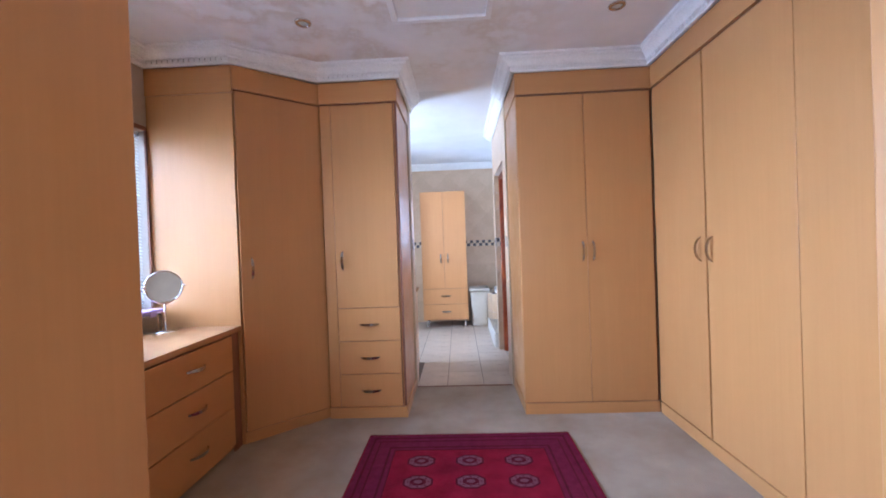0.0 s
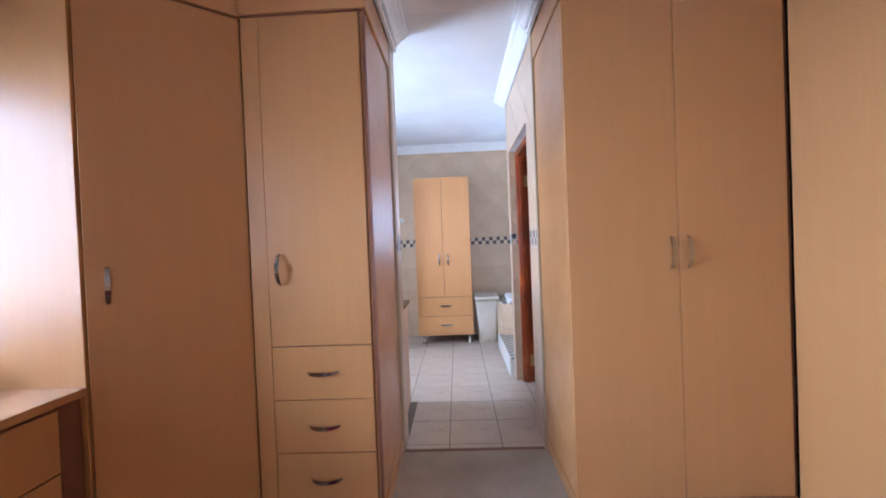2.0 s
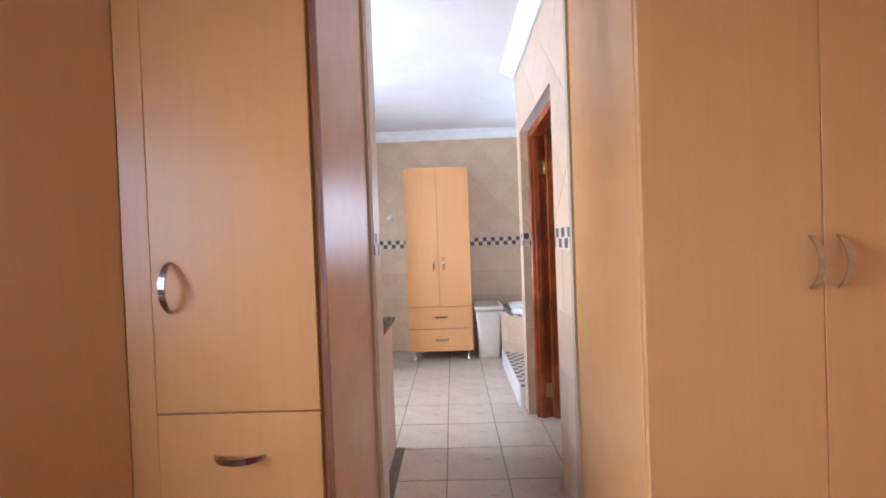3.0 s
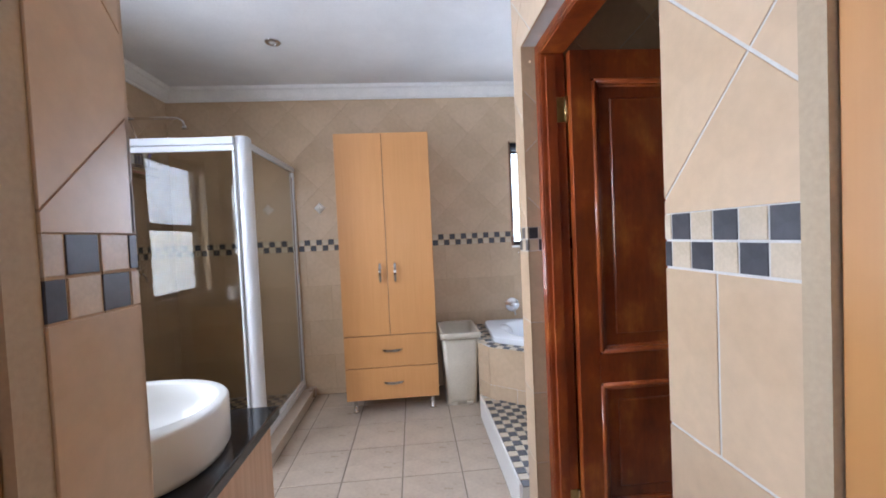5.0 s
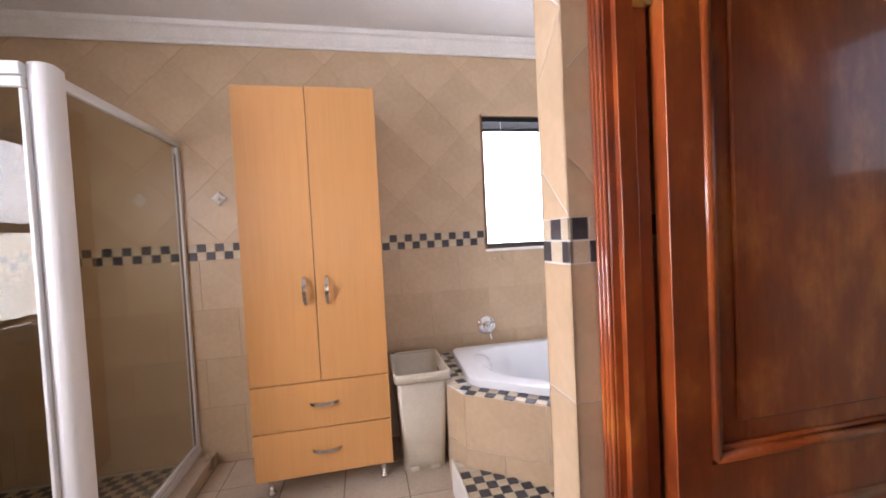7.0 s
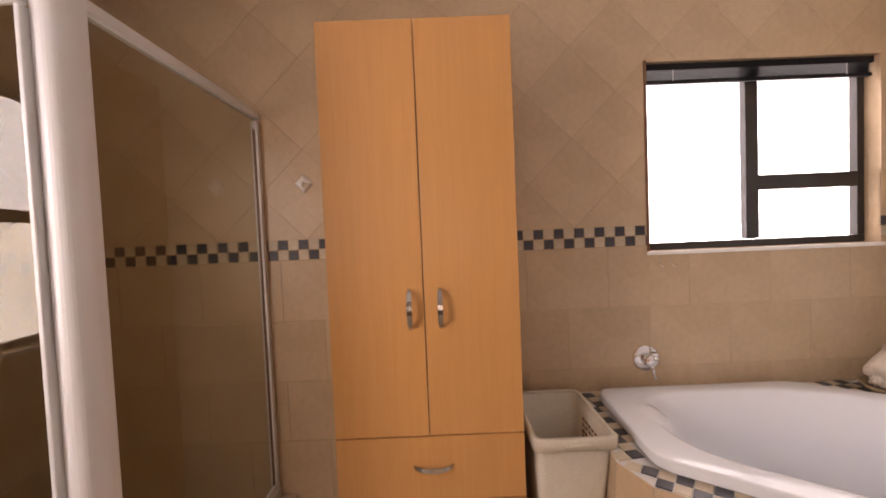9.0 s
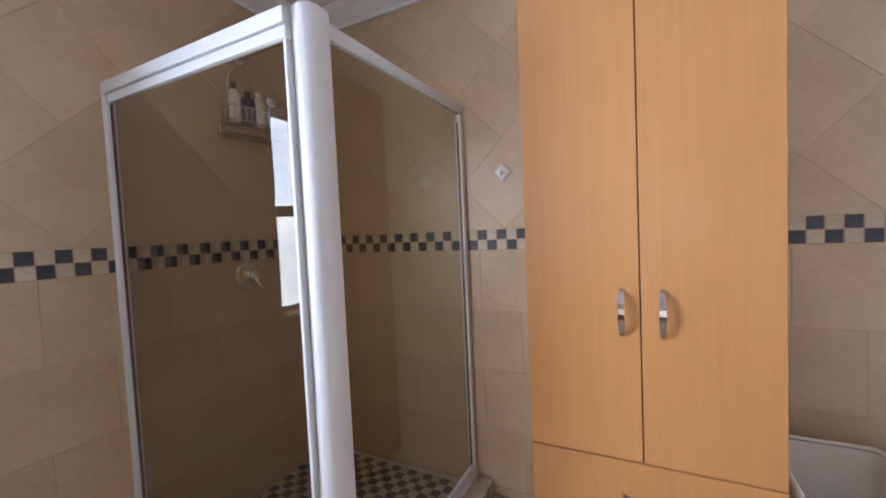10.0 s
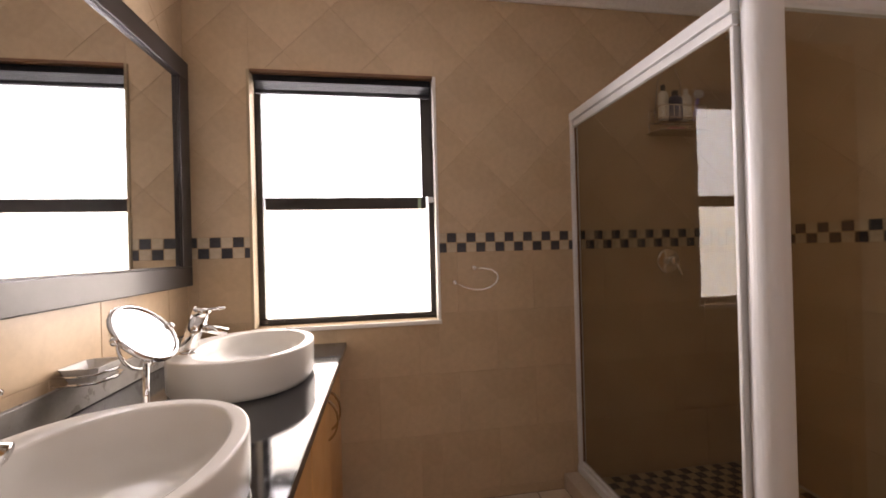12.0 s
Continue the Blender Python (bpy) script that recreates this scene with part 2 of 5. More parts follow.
def lathe(profile, sides=32, sx=1.0, sy=1.0, at=(0, 0, 0), into=None):
    """Turned body from (radius, height) pairs, oval by sx and sy."""
    bm = into or bmesh.new()
    rings = []
    for r, z in profile:
        if r < 1e-5:
            rings.append([bm.verts.new((at[0], at[1], at[2] + z))])
        else:
            rings.append([bm.verts.new((at[0] + r * sx * math.cos(k * math.tau / sides), at[1] + r * sy * math.sin(k * math.tau / sides), at[2] + z)) for k in range(sides)])
    for u, w in zip(rings, rings[1:]):
        for k in range(sides):
            q = (u[k % len(u)], u[(k + 1) % len(u)], w[(k + 1) % len(w)], w[k % len(w)])
            q = list(dict.fromkeys(q))
            if len(q) > 2:
                bm.faces.new(q)
    return bm


def bow_handle_mesh(length=0.150, rise=0.038, wide=0.019, thick=0.006):
    """Arched flat bar; length along z, rise along -y, both feet at y = 0."""
    bm, rings, n = bmesh.new(), [], 14
    for i in range(n + 1):
        a = math.pi * (i / n)
        z, y = -math.cos(a) * length / 2, -math.sin(a) ** 1.35 * rise
        w = wide * (0.45 + 0.55 * math.sin(a))
        rings.append([bm.verts.new(v) for v in ((-w / 2, y, z), (w / 2, y, z), (w / 2 * 0.8, y + thick, z * 0.94), (-w / 2 * 0.8, y + thick, z * 0.94))])
    for u, w in zip(rings, rings[1:]):
        for k in range(4):
            bm.faces.new((u[k], u[(k + 1) % 4], w[(k + 1) % 4], w[k]))
    bm.faces.new(rings[0][::-1]), bm.faces.new(rings[-1])
    bmesh.ops.recalc_face_normals(bm, faces=bm.faces)
    me = bpy.data.meshes.new("bow_handle")
    bm.to_mesh(me)
    bm.free()
    me.materials.append(NICKEL)
    return me


BOW = bow_handle_mesh()


def handle(parent, x, y, z, facing, flat=False):
    """Bow handle on a front. facing: the way (degrees about z) from the front's outward -y."""
    return part("handle", BOW, None, parent, "arched satin nickel handle", pose(x, y, z, 0, 0, facing) @ pose(0, 0, 0, 0, 90 if flat else 0, 0))


def wall_mesh(axis, p0, p1, a0, a1, z0, z1, holes=()):
    """A wall between the planes p0 and p1 of an axis, from a0 to a1 along the other, with rectangular holes (a, b, z, z)."""
    bm = bmesh.new()
    cuts = sorted({a0, a1, *[h[0] for h in holes], *[h[1] for h in holes]})
    for s, e in zip(cuts, cuts[1:]):
        spans, z = [], z0
        for h in sorted((h for h in holes if h[0] <= s + 1e-6 and h[1] >= e - 1e-6), key=lambda h: h[2]):
            if h[2] > z:
                spans.append((z, h[2]))
            z = h[3]
        if z < z1:
            spans.append((z, z1))
        for u, w in spans:
            if axis == "x":
                add_box(bm, p0, p1, s, e, u, w)
            else:
                add_box(bm, s, e, p0, p1, u, w)
    return bm


def structure(name, bm, material, label, category):
    return tagged(part(name, bm, material), label, category, "", "structure")

# ---- large structure ----
TOP = 2.63
LEFT, BACK, RIGHT, SOUTH = -1.96, 6.535, 2.12, 3.605
SIDE = 0.505
WIN1 = (3.886, 4.752, 0.915, 2.115)
WIN2 = (0.916, 2.062, 1.215, 2.130)
WIN0 = (0.82, 2.478, 0.90, 2.105)
G = 0.0018

ground = structure("ground", box(-60, 60, -60, 60, -0.45, -0.35), SOIL, "dry grass and soil round the house", "ground")
floor_closet = structure("floor_1", box(-2.15, 2.30, -2.7, 3.50, -0.15, 0.0), CARPET, "worn beige carpet over the whole dressing room", "carpet")
floor_bath = structure("floor_2", box(-2.05, 2.30, 3.505, 6.6, -0.15, -0.003), FLOOR_GROUT, "beige ceramic floor tiles with grey joints", "tiled floor")
structure("threshold_strip", box(-0.363, 0.493, 3.488, 3.512, -0.002, 0.006, 0.002), EDGE_AND_SHADE, "dark metal strip where carpet meets tiles", "threshold")


def stained_ceiling():
    """White ceiling with brown water marks round the hatch."""
    m, nt, b = nodes_of("stained_ceiling")
    v = coords(nt, (1, 1, 1))
    stain, edge = noise_of(nt, v, 1.7, 6, 0.62), noise_of(nt, v, 5, 4)
    grad = nt.nodes.new("ShaderNodeTexGradient")
    grad.gradient_type = "SPHERICAL"
    mp = nt.nodes.new("ShaderNodeMapping")
    mp.inputs["Location"].default_value, mp.inputs["Scale"].default_value = (0.33, -1.75, -1.97), (0.75, 0.8, 0.75)
    t = nt.nodes.new("ShaderNodeTexCoord")
    nt.links.new(t.outputs["Object"], mp.inputs[0])
    nt.links.new(mp.outputs[0], grad.inputs[0])
    near = ramp(nt, grad.outputs["Fac"], [(0.0, (0, 0, 0)), (0.45, (1, 1, 1))])
    mask = ramp(nt, stain, [(0.44, (0, 0, 0)), (0.50, (0.5, 0.5, 0.5)), (0.57, (0.15, 0.15, 0.15)), (0.72, (0, 0, 0))])
    fac = mixed(nt, near, mask, 1.0, "MULTIPLY")
    base = ramp(nt, edge, [(0.3, (0.77, 0.765, 0.75)), (0.7, (0.83, 0.825, 0.81))])
    nt.links.new(mixed(nt, base, (0.50, 0.40, 0.28), fac), b.inputs["Base Color"])
    b.inputs["Roughness"].default_value = 0.8
    bumped(nt, b, noise_of(nt, v, 130, 3), 0.06, 0.001)
    return m


HATCH = (-0.275, 0.275, 1.68, 2.305)
bm = bmesh.new()
for x0, x1, y0, y1 in ((-2.2, HATCH[0], 0.4, 3.4), (HATCH[1], 2.25, 0.4, 3.4), (HATCH[0], HATCH[1], 0.4, HATCH[2]), (HATCH[0], HATCH[1], HATCH[3], 3.4)):
    add_box(bm, x0, x1, y0, y1, TOP, TOP + 0.12)
structure("ceiling_1", bm, stained_ceiling(), "white painted ceiling with brown water stains", "ceiling")
structure("ceiling_2", box(-2.3, 2.25, 3.4, 6.7, TOP, TOP + 0.12), CEILING, "plain white painted bathroom ceiling", "ceiling")
structure("ceiling_3", box(-2.3, 2.25, -2.8, 0.4, TOP, TOP + 0.12), CEILING, "plain white painted ceiling", "ceiling")
hatch = thing("ceiling_hatch", (0.0, 2.0, TOP), "white painted roof hatch in the stained ceiling", "hatch")
part("panel", box(HATCH[0] + 0.02, HATCH[1] - 0.02, HATCH[2] + 0.02, HATCH[3] - 0.02, TOP + 0.004, TOP + 0.03, 0.003), CEILING, hatch)
for x0, x1, y0, y1 in ((HATCH[0] - 0.02, HATCH[1] + 0.02, HATCH[3] - 0.015, HATCH[3] + 0.02), (HATCH[0] - 0.02, HATCH[1] + 0.02, HATCH[2] - 0.02, HATCH[2] + 0.015),
                       (HATCH[0] - 0.02, HATCH[0] + 0.015, HATCH[2] + 0.016, HATCH[3] - 0.016), (HATCH[1] - 0.015, HATCH[1] + 0.02, HATCH[2] + 0.016, HATCH[3] - 0.016)):
    part("frame_strip", box(x0, x1, y0, y1, TOP - 0.010, TOP + 0.012, 0.002), CORNICE_WHITE, hatch)

# dressing room
structure("wall_closet_west", wall_mesh("x", -2.19, -2.0, 0.43, 3.39, 0, TOP, [WIN0]), PLASTER, "taupe painted wall round the dressing room window", "wall")
structure("wall_closet_east", box(2.10, 2.25, -2.7, 3.39, 0, TOP), PLASTER, "taupe painted wall behind wardrobes", "wall")
structure("wall_closet_near", box(1.50, 2.10, 0.45, 0.57, 0, TOP), PLASTER, "taupe painted wall beside the entrance", "wall")
structure("wall_bedroom_west", box(-2.19, -2.0, -2.7, 0.43, 0, TOP), PLASTER, "taupe painted wall", "wall")
structure("wall_bedroom_south", wall_mesh("y", -2.8, -2.6, -2.19, 2.25, 0, TOP, [(-1.0, 1.4, 0.7, 2.2)]), PLASTER, "taupe painted wall with a wide window opening", "wall")
# bathroom: cores stand back from the tile faces
structure("wall_south", box(LEFT - 0.2, -0.363 - G, 3.525, SOUTH - G, 0, TOP), GROUT_TAN, "cream tiled wall behind the basins", "tiled wall")
structure("wall_passage_pier", box(-0.399, -0.363 - G, SOUTH, 3.665, 0, TOP), GROUT_TAN, "narrow tiled pier at the end of the basin wall", "tiled wall")
structure("wall_west", wall_mesh("x", LEFT - 0.2, LEFT - G, SOUTH, BACK + 0.2, 0, TOP, [WIN1]), GROUT_TAN, "cream tiled wall with checkered mosaic band", "tiled wall")
structure("wall_north", wall_mesh("y", BACK + G, BACK + 0.2, LEFT, RIGHT + 0.2, 0, TOP, [WIN2]), GROUT_TAN, "cream tiled wall with checkered mosaic band", "tiled wall")
structure("wall_east", wall_mesh("x", RIGHT + G, RIGHT + 0.2, 3.39, BACK, 0, TOP, [(3.80, 4.40, 1.50, 2.10)]), GROUT_TAN, "cream tiled wall beside the bath", "tiled wall")
DOORWAY = (3.79, 4.685, 0.0, 2.085)
structure("wall_toilet", wall_mesh("x", SIDE + G, 0.635, 3.52 + G, 4.81 - G, 0, TOP, [(DOORWAY[0] - G, DOORWAY[1] + G, 0, DOORWAY[3] + G)]), GROUT, "cream tiled wall round the toilet doorway", "tiled wall")
structure("wall_toilet_north", box(0.635, RIGHT + 0.004, 4.70, 4.81 - G, 0, TOP), GROUT, "tiled partition between bath and toilet", "tiled wall")
structure("wall_toilet_south", box(0.64, 2.25, 3.39, 3.535, 0, TOP), PLASTER, "plastered partition behind wardrobes", "wall")
structure("wall_passage_end", box(0.500, 0.639, 3.489, 3.523, 0, TOP), CREAM, "cream plaster edge beside the wardrobe", "wall")
structure("wall_passage_left", box(-0.44, -0.366, 3.482, 3.522, 0, TOP), CREAM, "cream plaster edge beside the wardrobe", "wall")

# ---- cornice ----


def sweep_cornice(name, path, profile, label):
    """Moulding along a plan line; the profile gives (out, z) with out to the left of the way."""
    bm, rings = bmesh.new(), []
    pts = [Vector(p) for p in path]
    for i, p in enumerate(pts):
        d0 = (p - pts[i - 1]).normalized() if i else (pts[1] - p).normalized()
        d1 = (pts[i + 1] - p).normalized() if i < len(pts) - 1 else d0
        n0, n1 = Vector((-d0.y, d0.x)), Vector((-d1.y, d1.x))
        m = (n0 + n1) / (1 + n0.dot(n1))
        rings.append([bm.verts.new((p.x + m.x * o, p.y + m.y * o, z)) for o, z in profile])
    k = len(profile)
    for u, w in zip(rings, rings[1:]):
        for i in range(k):
            bm.faces.new((u[i], u[(i + 1) % k], w[(i + 1) % k], w[i]))
    bm.faces.new(rings[0][::-1]), bm.faces.new(rings[-1])
    return tagged(part(name, bm, CORNICE_WHITE), label, "cornice", "", "structure")


def dentils(path, parent, z0, z1, out, inset=0.06):
    """Small blocks under the closet cornice."""
    bm = bmesh.new()
    for a, b in zip(path, path[1:]):
        a, b = Vector(a), Vector(b)
        d, n = (b - a).normalized(), Vector((-(b - a).normalized().y, (b - a).normalized().x))
        count = int(((b - a).length - 0.04) / 0.036)
        for i in range(count):
            c = a + d * (0.03 + i * 0.036)
            p = [c + n * 0.004, c + d * 0.019 + n * 0.004, c + d * 0.019 + n * out, c + n * out]
            lo, hi = [bm.verts.new((*q, z0)) for q in p], [bm.verts.new((*q, z1)) for q in p]
            bm.faces.new(lo), bm.faces.new(hi)
            for k in range(4):
                bm.faces.new((lo[k], lo[(k + 1) % 4], hi[(k + 1) % 4], hi[k]))
    return tagged(part("dentil_row", bm, CORNICE_WHITE, parent), kind="stuff")


B = 2.522
FANCY = [(0.002, B), (0.022, B), (0.026, B + 0.010), (0.026, B + 0.036), (0.040, B + 0.040), (0.046, B + 0.052), (0.062, B + 0.066), (0.084, B + 0.076), (0.088, B + 0.088), (0.104, B + 0.092), (0.108, TOP - 0.002), (0.002, TOP - 0.002)]
SIMPLE = [(0.002, B + 0.006), (0.016, B + 0.006), (0.020, B + 0.020), (0.034, B + 0.030), (0.054, B + 0.050), (0.070, B + 0.072), (0.088, B + 0.080), (0.092, B + 0.094), (0.098, TOP - 0.002), (0.002, TOP - 0.002)]
east_line = [(1.478, 0.58), (1.478, 2.868), (0.498, 2.868), (0.498, 3.50)]
west_line = [(-0.362, 3.62), (-0.362, 2.856), (-0.958, 2.856), (-1.414, 2.492), (-2.0, 2.492), (-2.0, 0.61)]
ce = sweep_cornice("cornice_1", east_line, FANCY, "white plaster cornice with dentils above wardrobes")
cw = sweep_cornice("cornice_2", west_line, FANCY, "white plaster cornice with dentils above wardrobes")
dentils(east_line, ce, B + 0.012, B + 0.034, 0.036)
dentils(west_line, cw, B + 0.012, B + 0.034, 0.036)
sweep_cornice("cornice_3", [(SIDE, 3.505), (SIDE, 4.81), (RIGHT, 4.81), (RIGHT, BACK), (LEFT, BACK), (LEFT, SOUTH), (-0.36, SOUTH)], SIMPLE, "white moulded plaster cornice round the bathroom")

# ---- tiles ----


def clip(poly, axis, limit, keep_above):
    out = []
    for i, p in enumerate(poly):
        q = poly[(i + 1) % len(poly)]
        a, b = (p[axis] - limit) * (1 if keep_above else -1), (q[axis] - limit) * (1 if keep_above else -1)
        if a >= 0:
            out.append(p)
        if a * b < 0:
            f = a / (a - b)
            out.append((p[0] + (q[0] - p[0]) * f, p[1] + (q[1] - p[1]) * f))
    return out


def area_of(poly):
    return abs(sum(p[0] * q[1] - q[0] * p[1] for p, q in zip(poly, poly[1:] + poly[:1]))) / 2


PIECES = {}


def piece_mesh(name, poly, material, thick, ease):
    key = (name, material.name, thick, tuple((round(u, 4), round(v, 4)) for u, v in poly))
    if key not in PIECES:
        n = len(poly)
        reach = max(math.hypot(u, v) for u, v in poly)
        s = 1 - ease / reach
        verts = [(u, v, -thick) for u, v in poly] + [(u, v, -ease * 0.6) for u, v in poly] + [(u * s, v * s, 0) for u, v in poly]
        faces = [tuple(range(2 * n, 3 * n))]
        for i in range(n):
            j = (i + 1) % n
            faces += [(i, j, n + j, n + i), (n + i, n + j, 2 * n + j, 2 * n + i)]
        me = bpy.data.meshes.new(name)
        me.from_pydata(verts, [], faces)
        me.materials.append(material)
        PIECES[key] = me
    return PIECES[key]


def lay(name, parent, frame_m, polys, material, regions, thick=0.007, ease=0.0012):
    """Lays tiles (polygons in the plane's u, v) inside rectangular regions (u0, u1, v0, v1) of the plane frame_m."""
    for poly in polys:
        mat = material
        if isinstance(poly, tuple):
            poly, mat = poly
        for u0, u1, v0, v1 in regions:
            p = clip(clip(clip(clip(poly, 0, u0, True), 0, u1, False), 1, v0, True), 1, v1, False) if poly else []
            if len(p) < 3 or area_of(p) < 0.00012:
                continue
            cu, cv = sum(q[0] for q in p) / len(p), sum(q[1] for q in p) / len(p)
            me = piece_mesh(name, [(q[0] - cu, q[1] - cv) for q in p], mat, thick, ease)
            part(name, me, None, parent, "", frame_m @ Matrix.Translation((cu, cv, 0)))


def brick_grid(u0, u1, v_top, v0, w, h, joint, phases):
    out, r = [], 0
    v = v_top
    while v > v0:
        ph = phases[r % len(phases)]
        k = math.floor((u0 - ph) / w)
        while ph + k * w < u1:
            a = ph + k * w
            out.append([(a + joint / 2, v - h + joint / 2), (a + w - joint / 2, v - h + joint / 2), (a + w - joint / 2, v - joint / 2), (a + joint / 2, v - joint / 2)])
            k += 1
        v, r = v - h, r + 1
    return out


def diamonds(u0, u1, v0, v1, phase, d, joint):
    """Square tiles on their corners; d is half a diagonal, a corner stands on v0 at every phase + 2 d k."""
    out, row, v = [], 0, v0
    j = joint * 0.7071
    while v < v1 + d:
        k = math.floor((u0 - phase) / (2 * d)) - 1
        while phase + 2 * d * k < u1 + 2 * d:
            c = phase + 2 * d * k + (d if row % 2 == 0 else 0)
            out.append([(c, v - d + j), (c + d - j, v), (c, v + d - j), (c - d + j, v)])
            k += 1
        v, row = v + d, row + 1
    return out


def checks(u0, u1, v0, v1, size, joint, start=0):
    out = []
    for r in range(int(round((v1 - v0) / size))):
        for k in range(int(math.ceil((u1 - u0) / size))):
            a, b = u0 + k * size, v0 + r * size
            out.append(([(a + joint / 2, b + joint / 2), (a + size - joint / 2, b + joint / 2), (a + size - joint / 2, b + size - joint / 2), (a + joint / 2, b + size - joint / 2)],
                        MOSAIC_DARK if (r + k + start) % 2 == 0 else MOSAIC_PALE))
    return out


BAND0, BAND1, SQ = 1.245, 1.345, 0.05


def plane(o, u, n):
    """Frame of a wall face: origin, u along it, v up, n out of it."""
    u, n = Vector(u), Vector(n)
    v = n.cross(u)
    return Matrix(((u.x, v.x, n.x, o[0]), (u.y, v.y, n.y, o[1]), (u.z, v.z, n.z, o[2]), (0, 0, 0, 1)))


def tile_wall(parent, m, u0, u1, holes=(), phases=(0.0, 0.2), dphase=0.0, start=0, top=TOP, bottom=0.0, shift=0.0, joint=0.0024, flip=None):
    """Cream tiles in running bond, a mosaic band, and diamond-laid tiles above."""
    def free(a, b):
        regions = []
        cuts = sorted({u0, u1, *[x for h in holes for x in h[:2] if u0 < x < u1]})
        for s, e in zip(cuts, cuts[1:]):
            v = a
            for h in sorted((h for h in holes if h[0] <= s + 1e-6 and h[1] >= e - 1e-6), key=lambda h: h[2]):
                if h[3] <= a or h[2] >= b:
                    continue
                if h[2] > v:
                    regions.append((s, e, v, h[2]))
                v = max(v, h[3])
            if v < b:
                regions.append((s, e, v, b))
        return regions
    lay("tile", parent, m, brick_grid(u0, u1, BAND0, bottom, 0.40, 0.30, joint, phases), WALL_TILE, free(bottom, BAND0))
    s0 = math.floor((u0 - shift) / SQ) * SQ + shift
    first = (start + round((s0 - shift) / SQ)) % 2
    turn = u1 if flip is None else flip
    band = free(BAND0, BAND1)
    for swap, spans in enumerate(([(a, min(b, turn), c, d) for a, b, c, d in band if a < turn], [(max(a, turn), b, c, d) for a, b, c, d in band if b > turn])):
        lay("mosaic_tile", parent, m, checks(s0, u1, BAND0, BAND1, SQ, 0.004, first + swap), MOSAIC_DARK, spans, ease=0.0008)
    lay("tile", parent, m, diamonds(u0, u1, BAND1, top, dphase, 0.218, joint), WALL_TILE, free(BAND1, top))

# dark red for real edges and trim, and for shade painted into gaps
RED = mottled("dark_red_edge_and_shade", (0.16, 0.06, 0.028), (0.22, 0.085, 0.04), 10, 0.45)

# ---- windows ----


def window(name, axis, face, out, span, depth, bars, frame_w, label, pane_low=None):
    """Aluminium window set back in its opening. axis: that of the wall's normal; out: sign towards outdoors; bars: (a0, a1, z0, z1) inner bars."""
    a0, a1, z0, z1 = span
    p0, p1 = face + out * depth, face + out * (depth + 0.045)
    w = thing(name, (p0, (a0 + a1) / 2, z0) if axis == "x" else ((a0 + a1) / 2, p0, z0), label, "window", "", "structure")

    def bar(n, s, e, u, v, q0=p0, q1=p1, mat=BRONZE, bev=0.003):
        b = box(q0, q1, s, e, u, v, bev) if axis == "x" else box(s, e, q0, q1, u, v, bev)
        return part(n, b, mat, w)
    bar("frame_rail", a0, a1, z0, z0 + frame_w), bar("frame_rail", a0, a1, z1 - frame_w, z1)
    bar("frame_stile", a0, a0 + frame_w, z0 + frame_w + 0.001, z1 - frame_w - 0.001), bar("frame_stile", a1 - frame_w, a1, z0 + frame_w + 0.001, z1 - frame_w - 0.001)
    for i, (s, e, u, v) in enumerate(bars):
        bar("glazing_bar", s, e, u, v, p0 - out * 0.004, p1 - out * 0.004)
    mid = (p0 + p1) / 2
    pane = bar("pane", a0 + frame_w - 0.004, a1 - frame_w + 0.004, z0 + frame_w - 0.004, z1 - frame_w + 0.004, mid - 0.002 + out * 0.012, mid + 0.002 + out * 0.012, PANE, 0)
    pane.visible_shadow = False
    return w


def venetian(name, axis, at, span, pitch, tilt, mat, label, depth=0.025, rail=0.03):
    """Venetian blind: head rail, slats and two cords."""
    a0, a1, z0, z1 = span
    c = (at, (a0 + a1) / 2, z1) if axis == "x" else ((a0 + a1) / 2, at, z1)
    b = thing(name, c, label, "blind")
    half = 0.016

    def put(n, s, e, u, v, d0, d1, m=mat):
        return part(n, box(at + d0, at + d1, s, e, u, v, 0.0015) if axis == "x" else box(s, e, at + d0, at + d1, u, v, 0.0015), m, b)
    put("head_rail", a0, a1, z1 - rail, z1, -half, half)
    me = None
    z = z1 - rail - pitch
    while z > z0 + 0.02:
        if me is None:
            bm = bmesh.new()
            vs = []
            for k in range(5):
                t = k / 4 - 0.5
                o, h = t * depth, -0.0025 * (1 - 4 * t * t) + 0.0025
                for s in (0, 1):
                    vs.append((o, (a1 - a0 - 0.012) * (s - 0.5), -h))
            vs += [(x, y, zz - 0.0006) for x, y, zz in vs]
            fs = [(2 * k, 2 * k + 1, 2 * k + 3, 2 * k + 2) for k in range(4)] + [(10 + 2 * k, 12 + 2 * k, 13 + 2 * k, 11 + 2 * k) for k in range(4)]
            me = bpy.data.meshes.new("slat")
            me.from_pydata(vs, [], fs)
            me.materials.append(mat)
        turn = pose(at, c[1], z, 0, tilt, 0) if axis == "x" else pose(c[0], at, z, 0, 0, 90) @ pose(0, 0, 0, 0, tilt, 0)
        part("slat", me, None, b, "", turn)
        z -= pitch
    put("bottom_rail", a0 + 0.006, a1 - 0.006, z0, z0 + 0.016, -0.012, 0.012)
    for f in (0.12, 0.88):
        a = a0 + (a1 - a0) * f
        p = [(at - half, a, z1 - rail), (at - half, a, z0 + 0.01)] if axis == "x" else [(a, at - half, z1 - rail), (a, at - half, z0 + 0.01)]
        part("cord", tube(p, 0.0012, 5), SWITCH, b)
    return b


